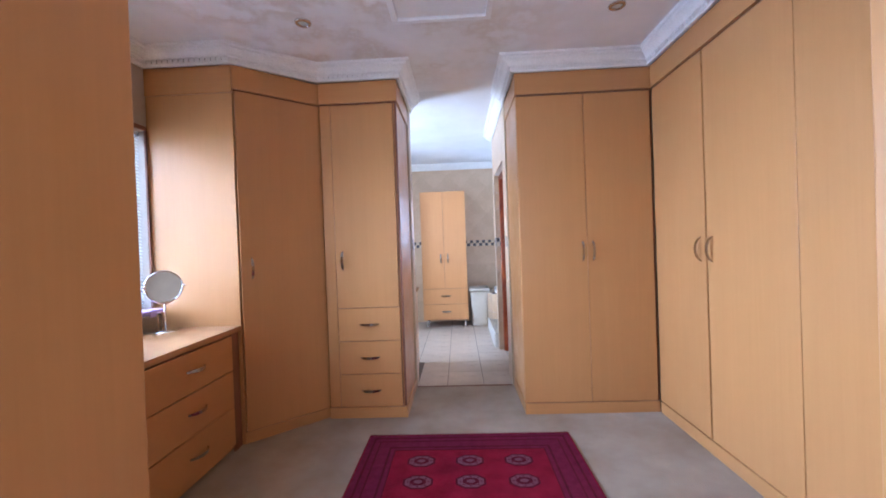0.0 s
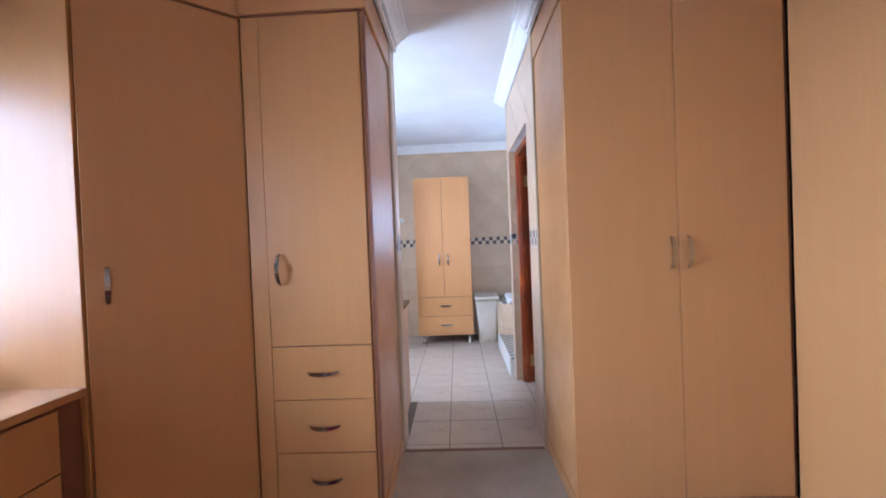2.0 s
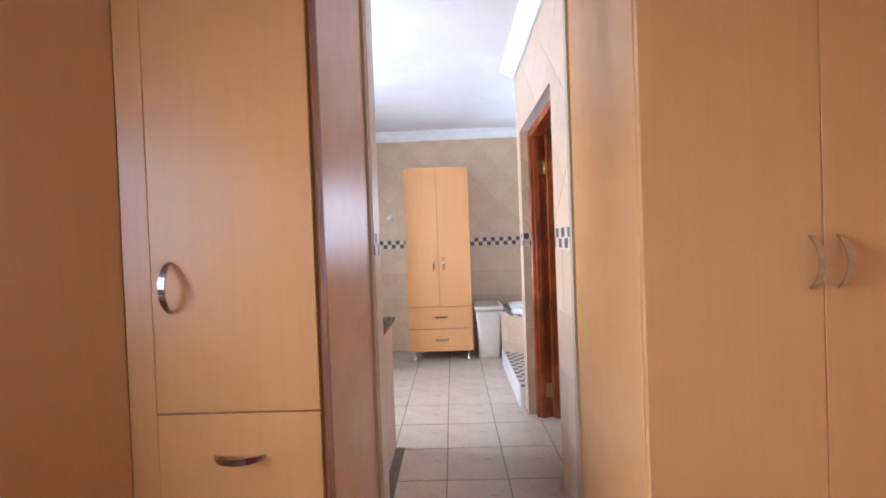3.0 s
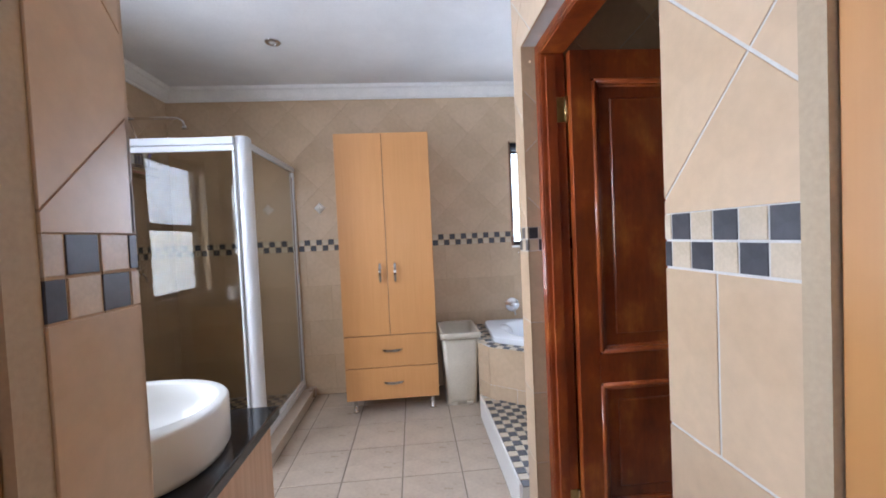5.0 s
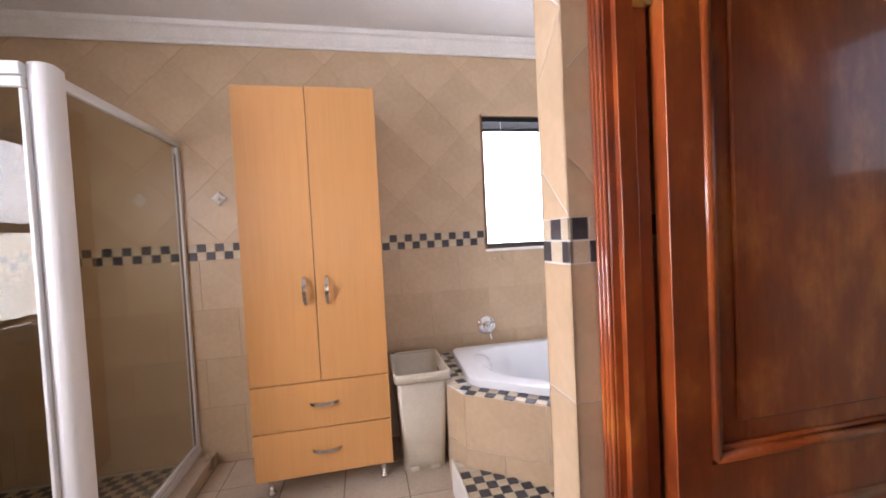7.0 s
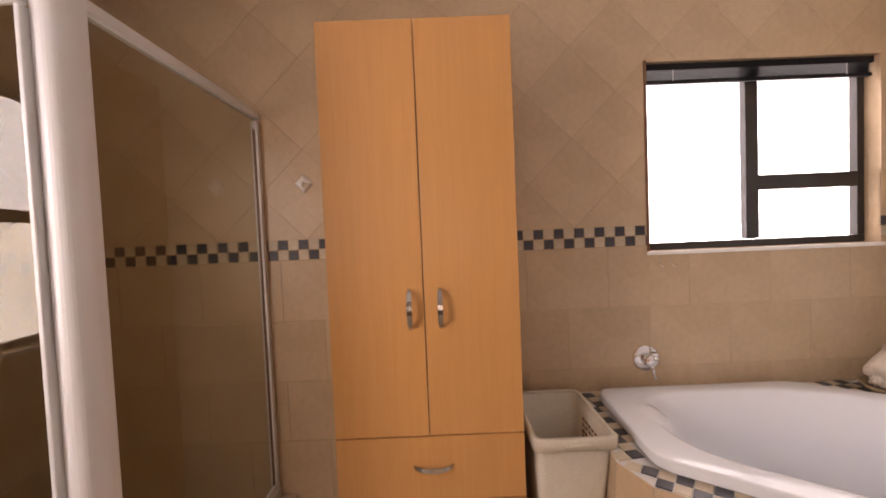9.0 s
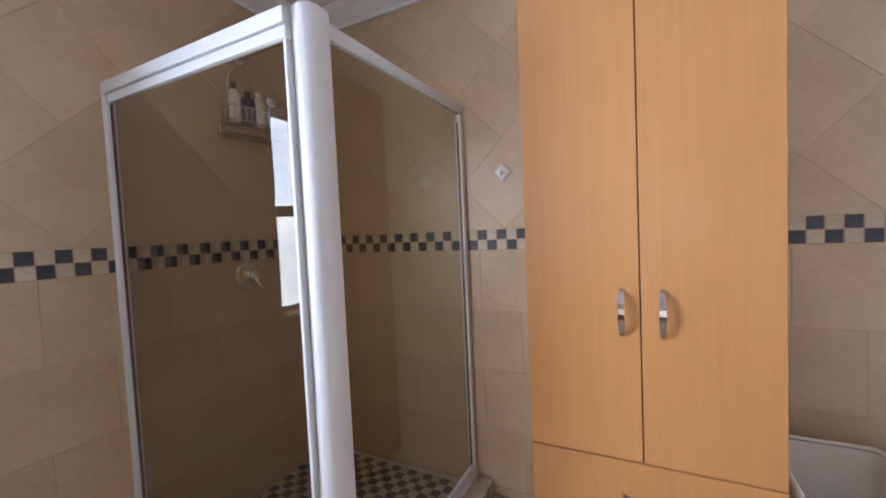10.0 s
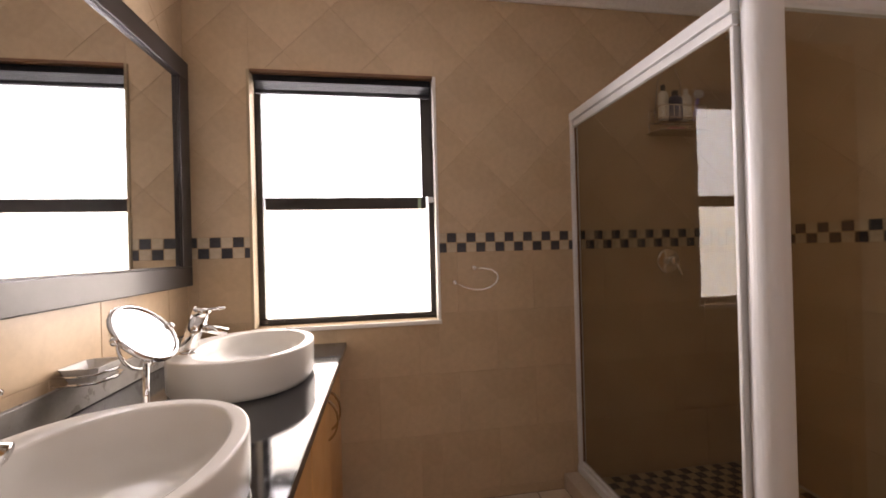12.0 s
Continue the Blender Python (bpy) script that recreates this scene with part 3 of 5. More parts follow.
window("window_1", "x", LEFT, -1, WIN1, 0.075, [(WIN1[0] + 0.04, WIN1[1] - 0.04, 1.475, 1.535)], 0.029, "bronze aluminium window over the basins, frosted by glare")
window("window_2", "y", BACK, 1, WIN2, 0.075, [(1.455, 1.520, WIN2[2] + 0.04, WIN2[3] - 0.04), (1.521, WIN2[1] - 0.04, 1.50, 1.575)], 0.036, "bronze aluminium window above the corner bath")
window("window_3", "x", -2.0, -1, WIN0, 0.10, [(1.63, 1.68, WIN0[2] + 0.04, WIN0[3] - 0.04)], 0.05, "wide window behind a white venetian blind")
sash = bpy.data.objects["window_1"]
part("sash_stile", box(LEFT - 0.088, LEFT - 0.071, WIN1[1] - 0.062, WIN1[1] - 0.012, 1.536, WIN1[3] - 0.06, 0.002), BRONZE, sash)
part("latch", box(LEFT - 0.070, LEFT - 0.046, WIN1[1] - 0.036, WIN1[1] - 0.006, 1.505, 1.532, 0.004), SWITCH, sash, "pale window latch")
part("tag", box(LEFT - 0.074, LEFT - 0.0705, WIN1[1] - 0.085, WIN1[1] - 0.068, 1.478, 1.532, 0.001), plain("pale_green_plastic", (0.45, 0.60, 0.42), 0.4), sash, "small pale green plastic tag")
venetian("venetian_blind", "x", -2.04, (WIN0[0] + 0.01, WIN0[1] - 0.01, WIN0[2] + 0.012, WIN0[3] - 0.004), 0.0215, 24, BLIND, "white venetian blind lowered over the dressing room window")
venetian("raised_blind", "x", LEFT - 0.035, (WIN1[0] + 0.012, WIN1[1] - 0.012, WIN1[3] - 0.088, WIN1[3] - 0.004), 0.006, 0, BLIND_DARK, "dark venetian blind pulled up at the window head")
venetian("raised_blind", "y", BACK + 0.035, (WIN2[0] + 0.012, WIN2[1] - 0.012, WIN2[3] - 0.098, WIN2[3] - 0.004), 0.006, 0, BLIND_DARK, "dark venetian blind pulled up at the window head")
structure("window_sill_1", box(LEFT - 0.074, LEFT + 0.014, WIN1[0] - 0.01, WIN1[1] + 0.012, WIN1[2] - 0.020, WIN1[2] - 0.0005, 0.003), SWITCH, "white plastic trim under the window", "window sill")
structure("window_sill_2", box(WIN2[0] - 0.01, WIN2[1] + 0.04, BACK - 0.012, BACK + 0.074, WIN2[2] - 0.018, WIN2[2] - 0.0005, 0.003), SWITCH, "white plastic trim under the window", "window sill")
for s, y in enumerate((WIN1[0], WIN1[1])):
    structure("window_trim", box(LEFT - 0.06, LEFT + 0.008, y - (0.010 if s == 0 else 0.004), y + (0.004 if s == 0 else 0.010), WIN1[2], WIN1[3] + 0.008, 0.002), CREAM if s == 0 else SWITCH, "pale edge trim of the window", "trim")
structure("window_trim", box(LEFT - 0.06, LEFT + 0.008, WIN1[0] + 0.005, WIN1[1] - 0.005, WIN1[3] - 0.0035, WIN1[3] + 0.010, 0.002), EDGE_AND_SHADE, "dark edge trim over the window", "trim")
structure("window_trim", box(WIN2[0] - 0.010, WIN2[0] + 0.004, BACK - 0.006, BACK + 0.06, WIN2[2], WIN2[3] + 0.008, 0.002), EDGE_AND_SHADE, "dark edge trim of the window", "trim")
structure("window_board", box(-2.09, -1.98, WIN0[0] - 0.02, 2.496, WIN0[2] - 0.03, WIN0[2] - 0.001, 0.004), PLASTER, "painted ledge under the dressing room window", "window sill")
structure("window_trim", box(-2.09, -1.988, 2.479, 2.494, WIN0[2], WIN0[3] + 0.018, 0.002), RED, "red-brown trim beside the dressing room window", "trim")
structure("window_trim", box(-2.09, -1.988, WIN0[0], 2.494, WIN0[3] + 0.001, WIN0[3] + 0.030, 0.002), RED, "red-brown trim over the dressing room window", "trim")

# ---- dressing room wardrobes ----
DZ0, DZ1, PZ = 0.085, 2.360, 2.521


def wardrobe_north():
    w = thing("wardrobe", (1.0, 3.13, 0), "beech laminate two-door built-in wardrobe beside the passage", "wardrobe", "built-in wardrobes")
    part("carcass", box(0.535, 1.49, 2.926, 3.38, 0.02, 2.50), BEECH, w)
    part("side_panel", box(0.511, 0.533, 2.907, 3.487, 0.088, PZ - 0.162, 0.002), BEECH, w)
    part("plinth", box(0.509, 1.49, 2.876, 3.487, 0.0, 0.080, 0.002), BEECH_ACROSS, w)
    part("pelmet", box(0.505, 1.490, 2.869, 3.487, DZ1 + 0.006, PZ, 0.002), BEECH_ACROSS, w)
    # shade under the pelmet and over the plinth, painted as dark strips
    part("shadow_strip", box(0.518, 1.490, 2.876, 2.924, DZ1 - 0.004, DZ1 + 0.005), EDGE_AND_SHADE, w)
    part("shadow_strip", box(0.518, 1.490, 2.889, 2.924, 0.0805, 0.0845), EDGE_AND_SHADE, w)
    # dark gap in the wardrobe corner, its shade given by a red-brown strip
    part("corner_gap_strip", box(1.480, 1.4915, 2.888, 2.924, DZ0, DZ1 - 0.006), RED, w)
    for x0, x1, hx in ((0.513, 1.0005, 0.965), (1.0035, 1.479, 1.040)):
        d = part("door", box(x0, x1, 2.883, 2.905, DZ0 + 0.001, DZ1 - 0.006, 0.0018), BEECH, w)
        handle(d, hx, 2.883, 1.200, 0)


def wardrobe_east():
    w = thing("wardrobe", (1.8, 1.7, 0), "beech laminate run of tall built-in wardrobe doors", "wardrobe", "built-in wardrobes")
    part("carcass", box(1.538, 2.09, 0.58, 2.875, 0.02, 2.50), BEECH, w)
    part("plinth", box(1.491, 1.534, 0.58, 2.870, 0.0, 0.080, 0.002), BEECH_ACROSS, w)
    part("pelmet", box(1.481, 1.534, 0.58, 2.866, DZ1 + 0.006, PZ, 0.002), BEECH_ACROSS, w)
    # dark strips stand for the shade along pelmet and plinth
    part("shadow_strip", box(1.502, 1.534, 0.58, 2.870, DZ1 - 0.004, DZ1 + 0.005), EDGE_AND_SHADE, w)
    part("shadow_strip", box(1.502, 1.534, 0.58, 2.870, 0.0805, 0.0845), EDGE_AND_SHADE, w)
    for y0, y1, hy in ((2.300, 2.8755, 2.345), (1.672, 2.286, 2.240), (1.072, 1.668, 1.115), (0.585, 1.068, 1.020)):
        d = part("door", box(1.494, 1.518, y0, y1, DZ0 + 0.001, DZ1 - 0.006, 0.0018), BEECH, w)
        handle(d, 1.494, hy, 1.200, -90)
    # shade in the joints between doors, put in as dark strips
    for y in (2.293, 1.670, 1.070):
        part("edge_gap_strip", box(1.508, 1.536, y - 0.0075, y + 0.0075, DZ0 + 0.002, DZ1 - 0.006), EDGE_AND_SHADE, w)


def wardrobe_corner():
    w = thing("corner_wardrobe", (-1.5, 2.85, 0), "beech laminate corner wardrobe with one diagonal door", "wardrobe", "built-in wardrobes")
    a, b = Vector((-1.406, 2.505)), Vector((-0.955, 2.900))
    d = (b - a).normalized()
    n = Vector((-d.y, d.x))
    part("side_panel", box(-1.998, -1.408, 2.502, 2.520, 0.0, DZ1 - 0.02, 0.002), BEECH, w)
    part("upper_panel", box(-1.998, -1.406, 2.495, 2.520, DZ1 - 0.018, PZ, 0.002), BEECH_ACROSS, w)
    part("carcass", prism([(-1.99, 2.523), (-1.42, 2.523), (-0.975, 2.945), (-0.975, 3.38), (-1.99, 3.38)], 0.02, 2.50), BEECH, w)

    def along(s, e, off, thick, z0, z1, bev, nm, mat):
        p, q = a + d * s + n * off, b - d * e + n * off
        o = n * thick
        return part(nm, prism([tuple(p), tuple(q), tuple(q + o), tuple(p + o)], z0, z1, bev), mat, w)
    along(0.0, 0.004, 0.002, 0.02, 0.0, 0.075, 0.002, "plinth", BEECH_ACROSS)
    along(-0.002, -0.004, -0.010, 0.034, DZ1 + 0.006, PZ, 0.002, "pelmet", BEECH_ACROSS)
    # dark red strips stand for the shade above and below the door
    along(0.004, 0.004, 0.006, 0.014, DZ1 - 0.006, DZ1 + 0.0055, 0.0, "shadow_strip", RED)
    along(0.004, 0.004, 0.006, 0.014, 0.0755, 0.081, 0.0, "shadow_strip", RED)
    door = along(0.010, 0.016, -0.006, 0.018, 0.082, DZ1 - 0.007, 0.002, "door", BEECH)
    hp = a + d * 0.075 + n * -0.006
    handle(door, hp.x, hp.y, 1.170, math.degrees(math.atan2(d.y, d.x)))


def drawer_tower():
    w = thing("drawer_wardrobe", (-0.65, 3.1, 0), "beech laminate wardrobe with one door over three drawers", "wardrobe", "built-in wardrobes")
    part("carcass", box(-0.945, -0.402, 2.907, 3.38, 0.02, 2.50), BEECH, w)
    part("side_panel", box(-0.400, -0.377, 2.887, 3.480, 0.088, DZ1 - 0.004, 0.002), BEECH, w)
    part("edge_gap_strip", box(-0.389, -0.3745, 2.876, 2.886, 0.088, DZ1 - 0.004), RED, w)
    part("plinth", box(-0.955, -0.369, 2.869, 3.481, 0.0, 0.080, 0.002), BEECH_ACROSS, w)
    part("pelmet", box(-0.955, -0.367, 2.864, 3.481, DZ1 + 0.006, PZ, 0.002), BEECH_ACROSS, w)
    # shade under the pelmet, painted as a dark red strip
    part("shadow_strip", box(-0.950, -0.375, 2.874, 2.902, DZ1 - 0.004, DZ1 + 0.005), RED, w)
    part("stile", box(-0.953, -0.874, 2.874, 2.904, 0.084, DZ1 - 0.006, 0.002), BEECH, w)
    # dark red sheet behind the fronts paints the shade in their joints
    part("edge_gap_strip", box(-0.872, -0.395, 2.888, 2.904, 0.082, DZ1 - 0.006), RED, w)
    d = part("door", box(-0.870, -0.403, 2.870, 2.887, 0.834, DZ1 - 0.008, 0.0018), BEECH, w)
    handle(d, -0.815, 2.870, 1.190, 0)
    for z0, z1 in ((0.583, 0.829), (0.334, 0.579), (0.088, 0.330)):
        d = part("drawer_front", box(-0.870, -0.403, 2.870, 2.887, z0, z1, 0.0018), BEECH, w)
        handle(d, -0.637, 2.870, (z0 + z1) / 2 + 0.002, 0, True)


def near_wardrobe():
    w = thing("wardrobe", (-1.2, 0.3, 0), "beech laminate tall wardrobe end beside the entrance", "wardrobe", "built-in wardrobes")
    part("carcass", box(-1.99, -0.515, -0.04, 0.59, 0.0, PZ, 0.003), BEECH, w)
    part("side_panel", box(-0.513, -0.495, -0.05, 0.600, 0.0, PZ, 0.003), BEECH, w)


def dresser():
    w = thing("dressing_unit", (-1.66, 1.5, 0), "beech laminate dressing counter with drawers under the window", "dressing table")
    part("carcass", box(-1.995, -1.437, 0.610, 2.498, 0.05, 0.760), BEECH, w)
    part("worktop", box(-1.998, -1.405, 0.606, 2.501, 0.763, 0.795, 0.004), BEECH_TOP, w)
    part("plinth", box(-1.95, -1.465, 0.615, 2.49, 0.0, 0.049), BEECH_ACROSS, w)
    # shallow end recess, its shade put into the dark red colour
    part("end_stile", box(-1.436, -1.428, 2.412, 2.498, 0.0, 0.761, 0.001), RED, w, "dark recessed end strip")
    for y0, y1, rows in ((1.660, 2.405, ((0.528, 0.748), (0.296, 0.522), (0.052, 0.290))), (0.640, 1.654, ((0.440, 0.748), (0.052, 0.434)))):
        for z0, z1 in rows:
            d = part("drawer_front", box(-1.435, -1.418, y0, y1, z0, z1, 0.0018), BEECH_ACROSS, w)
            handle(d, -1.418, (y0 + y1) / 2 + 0.02, (z0 + z1) / 2 + 0.01, 90, True)
    # thin dark sheet behind the drawers, painted shade for the joints
    part("gap_shade_sheet", box(-1.4368, -1.4352, 0.64, 2.41, 0.06, 0.755), RED, w)


def near_panel():
    w = thing("wardrobe", (1.0, 0.3, 0), "beech laminate wardrobe end facing the dressing room", "wardrobe", "built-in wardrobes")
    part("carcass", box(0.712, 1.49, -0.04, 0.568, 0.0, PZ, 0.003), BEECH, w)
    part("side_panel", box(0.692, 0.711, -0.05, 0.574, 0.0, PZ, 0.003), BEECH, w)


near_panel()
wardrobe_north(), wardrobe_east(), wardrobe_corner(), drawer_tower(), near_wardrobe(), dresser()


def rug():
    """Deep red rug with rows of eight-sided motifs and a banded border."""
    m, nt, b = nodes_of("red_wool_pile")
    v = coords(nt, (1, 1, 1))
    slow, quick = noise_of(nt, v, 9, 5), noise_of(nt, v, 420, 2)
    c = ramp(nt, slow, [(0.3, (0.155, 0.004, 0.016)), (0.7, (0.235, 0.008, 0.026))])
    nt.links.new(mixed(nt, c, ramp(nt, quick, [(0.3, (0.75, 0.75, 0.75)), (0.7, (1.15, 1.15, 1.15))]), 1.0, "MULTIPLY"), b.inputs["Base Color"])
    b.inputs["Roughness"].default_value, b.inputs["Specular IOR Level"].default_value = 0.95, 0.1
    bumped(nt, b, quick, 0.8, 0.004)
    dark = mottled("dark_wool", (0.055, 0.004, 0.012), (0.10, 0.008, 0.018), 30, 0.95, 0.6, 0.003, 420, spec=0.1)
    pale = mottled("grey_wool", (0.11, 0.034, 0.048), (0.175, 0.075, 0.090), 90, 0.95, 0.6, 0.003, 420, spec=0.1)
    r = thing("rug", (0.1, 1.7, 0), "deep red wool rug with rows of grey motifs on carpet", "rug")
    x0, x1, y0, y1 = -0.590, 0.738, 0.62, 2.578
    part("field", box(x0, x1, y0, y1, 0.001, 0.010, 0.003), m, r)
    fr = bmesh.new()
    rnd = random.Random(5)
    for y, s in ((y1, 1), (y0, -1)):
        for i in range(110):
            x = x0 + (x1 - x0) * (i + 0.5) / 110
            tube([(x, y, 0.006), (x + rnd.uniform(-0.006, 0.006), y + s * rnd.uniform(0.014, 0.026), 0.003)], 0.0024, 4, into=fr)
    tagged(part("fringe", fr, dark, r, "short dark red fringe"), kind="stuff")
    for k, (ins, w) in enumerate(((0.045, 0.012), (0.090, 0.008), (0.165, 0.012), (0.20, 0.006))):
        for (a, bb, c0, d0) in ((x0 + ins, x1 - ins, y1 - ins - w, y1 - ins), (x0 + ins, x1 - ins, y0 + ins, y0 + ins + w), (x0 + ins, x0 + ins + w, y0 + ins + w, y1 - ins - w), (x1 - ins - w, x1 - ins, y0 + ins + w, y1 - ins - w)):
            part("border_line", box(a, bb, c0, d0, 0.009, 0.0112), dark, r)
    dull = mottled("dull_crimson_wool", (0.100, 0.006, 0.024), (0.150, 0.014, 0.038), 26, 0.95, 0.6, 0.003, 420, spec=0.1)
    for (a, bb, c0, d0) in ((x0 + 0.012, x1 - 0.012, y1 - 0.205, y1 - 0.012), (x0 + 0.012, x1 - 0.012, y0 + 0.012, y0 + 0.205), (x0 + 0.012, x0 + 0.205, y0 + 0.2055, y1 - 0.2055), (x1 - 0.205, x1 - 0.012, y0 + 0.2055, y1 - 0.2055)):
        part("border", box(a, bb, c0, d0, 0.006, 0.0102), dull, r, "duller crimson border")
    for i in range(3):
        for j in range(7):
            cx, cy = 0.074 + (i - 1) * 0.285, y1 - 0.330 - j * 0.205
            for rx, ry, mm, z in ((0.082, 0.062, dark, 0.0110), (0.070, 0.051, pale, 0.0114), (0.044, 0.032, dark, 0.0118), (0.022, 0.015, pale, 0.0122)):
                pts = [(cx + rx * math.cos(math.tau * (k + 0.5) / 8) * 1.08, cy + ry * math.sin(math.tau * (k + 0.5) / 8) * 1.08) for k in range(8)]
                part("motif", prism(pts, 0.009, z), mm, r)
            for k in range(8):
                aa = math.tau * k / 8
                part("motif_spot", prism([(cx + 0.056 * math.cos(aa) + 0.006 * u, cy + 0.041 * math.sin(aa) + 0.006 * v2) for u, v2 in ((-1, 0), (0, -1), (1, 0), (0, 1))], 0.010, 0.0119), dark, r)


rug()


def table_mirror(at, turn, tilt, radius, height, label, arm=False):
    """Round swivel mirror on a stem and foot."""
    t = thing("makeup_mirror", at, label, "mirror")
    m = pose(at[0], at[1], at[2], 0, 0, turn)
    part("foot", lathe([(0, 0), (0.075, 0), (0.077, 0.004), (0.070, 0.010), (0.014, 0.016), (0, 0.018)]), CHROME, t, "chrome foot", m, True)
    part("stem", tube([(0, 0, 0.014), (0, 0, height - radius * 0.9 if not arm else height - 0.05)], 0.006, 10), CHROME, t, "", m, True)
    head = m @ pose(0, 0, height, tilt, 0, 0)
    ring = [(radius * math.cos(math.tau * k / 40), 0, radius * math.sin(math.tau * k / 40)) for k in range(40)]
    part("rim", tube(ring, 0.006, 8, True), CHROME, t, "chrome rim", head, True)
    part("glass", lathe([(0, 0), (radius * 0.98, 0), (radius * 0.98, 0.004), (0, 0.004)], 40), MIRROR, t, "", head @ pose(0, 0.002, 0, 90, 0, 0))
    part("back", lathe([(0, 0), (radius * 0.97, 0.001), (radius * 0.80, 0.010), (0, 0.014)], 40), STEEL, t, "", head @ pose(0, 0.004, 0, -90, 0, 0), True)
    yoke = [(radius * 1.05 * math.cos(a), 0, radius * 1.05 * math.sin(a)) for a in [math.pi + math.pi * k / 20 for k in range(21)]]
    part("yoke", tube(yoke, 0.0035, 8), CHROME, t, "", m @ pose(0, 0, height, 0, 0, 0), True)
    for s in (-1, 1):
        part("pivot", lathe([(0, -0.010), (0.009, -0.010), (0.009, 0.008), (0.004, 0.014), (0, 0.014)], 12), CHROME, t, "", m @ pose(s * radius * 1.06, 0, height, 0, 90 * s, 0), True)


table_mirror((-1.825, 2.375, 0.795), 40, -6, 0.100, 0.285, "round swivel makeup mirror on a chrome foot, on the dressing counter")


def lilac_case():
    c = thing("plastic_case", (-1.945, 2.36, 0.795), "lilac lidded plastic case on the dressing counter", "storage box")
    part("base", box(-1.978, -1.90, 2.27, 2.45, 0.7955, 0.905, 0.010), glass_of("clear_plastic", (0.90, 0.91, 0.93), 0.15), c, "clear plastic base")
    part("lid", box(-1.984, -1.895, 2.265, 2.455, 0.906, 0.934, 0.008), PURPLE, c, "lilac lid")
    part("latch", box(-1.8945, -1.889, 2.335, 2.385, 0.892, 0.925, 0.002), PURPLE, c)


lilac_case()


def heater():
    """Small upright oval heater on two splayed feet."""
    h = thing("table_heater", (-1.86, 1.66, 0.795), "small black oval table heater on the dressing counter", "heater")
    ring = []
    for k in range(40):
        a = math.tau * k / 40
        ring.append((0.135 * math.copysign(abs(math.cos(a)) ** 0.8, math.cos(a)), 0.150 * math.copysign(abs(math.sin(a)) ** 0.8, math.sin(a))))
    bm = bmesh.new()
    rows = []
    for d, sc in ((-0.055, 0.0), (-0.055, 0.80), (-0.046, 0.94), (-0.030, 1.0), (0.030, 1.0), (0.046, 0.94), (0.055, 0.80), (0.055, 0.0)):
        rows.append([bm.verts.new((d, u * sc, v * sc)) for u, v in ring] if sc else [bm.verts.new((d, 0, 0))])
    for p, q in zip(rows, rows[1:]):
        for k in range(40):
            f = list(dict.fromkeys((p[k % len(p)], p[(k + 1) % len(p)], q[(k + 1) % len(q)], q[k % len(q)])))
            bm.faces.new(f)
    m = pose(-1.86, 1.66, 0.985, 0, 0, 25)
    part("body", bm, BLACK, h, "", m, True)
    part("rim", tube([(0.0, u * 1.01, v * 1.01) for u, v in ring], 0.007, 8, True), BLACK, h, "", m, True)
    part("carry_handle", tube([(0, 0.05 * math.cos(a), 0.150 + 0.022 * math.sin(a)) for a in [math.pi * k / 10 for k in range(11)]], 0.006, 8), BLACK, h, "", m, True)
    for s in (-1, 1):
        part("foot", box(-0.075, 0.075, s * 0.085 - 0.013, s * 0.085 + 0.013, -0.1895, -0.160, 0.006), BLACK, h, "", m)
        part("ankle", box(-0.022, 0.022, s * 0.085 - 0.011, s * 0.085 + 0.011, -0.161, -0.105, 0.004), BLACK, h, "", m)


heater()


def downlight(x, y, label):
    d = thing("downlight", (x, y, TOP), label, "ceiling light", "recessed downlights")
    part("bezel", lathe([(0.030, -0.002), (0.034, -0.012), (0.048, -0.006), (0.050, 0.0), (0.030, 0.0)], 28, at=(x, y, TOP - 0.0005)), STEEL, d, "brushed steel ring", None, True)
    part("lamp", lathe([(0, -0.004), (0.020, -0.005), (0.031, -0.001), (0, 0.0)], 24, at=(x, y, TOP - 0.001)), LAMP_GLASS, d, "unlit glass lamp", None, True)


for x, y in ((-0.82, 2.262), (1.02, 2.275)):
    downlight(x, y, "unlit recessed downlight in the stained ceiling")
downlight(-0.815, 5.74, "unlit recessed downlight in the bathroom ceiling")

# ---- toilet door ----


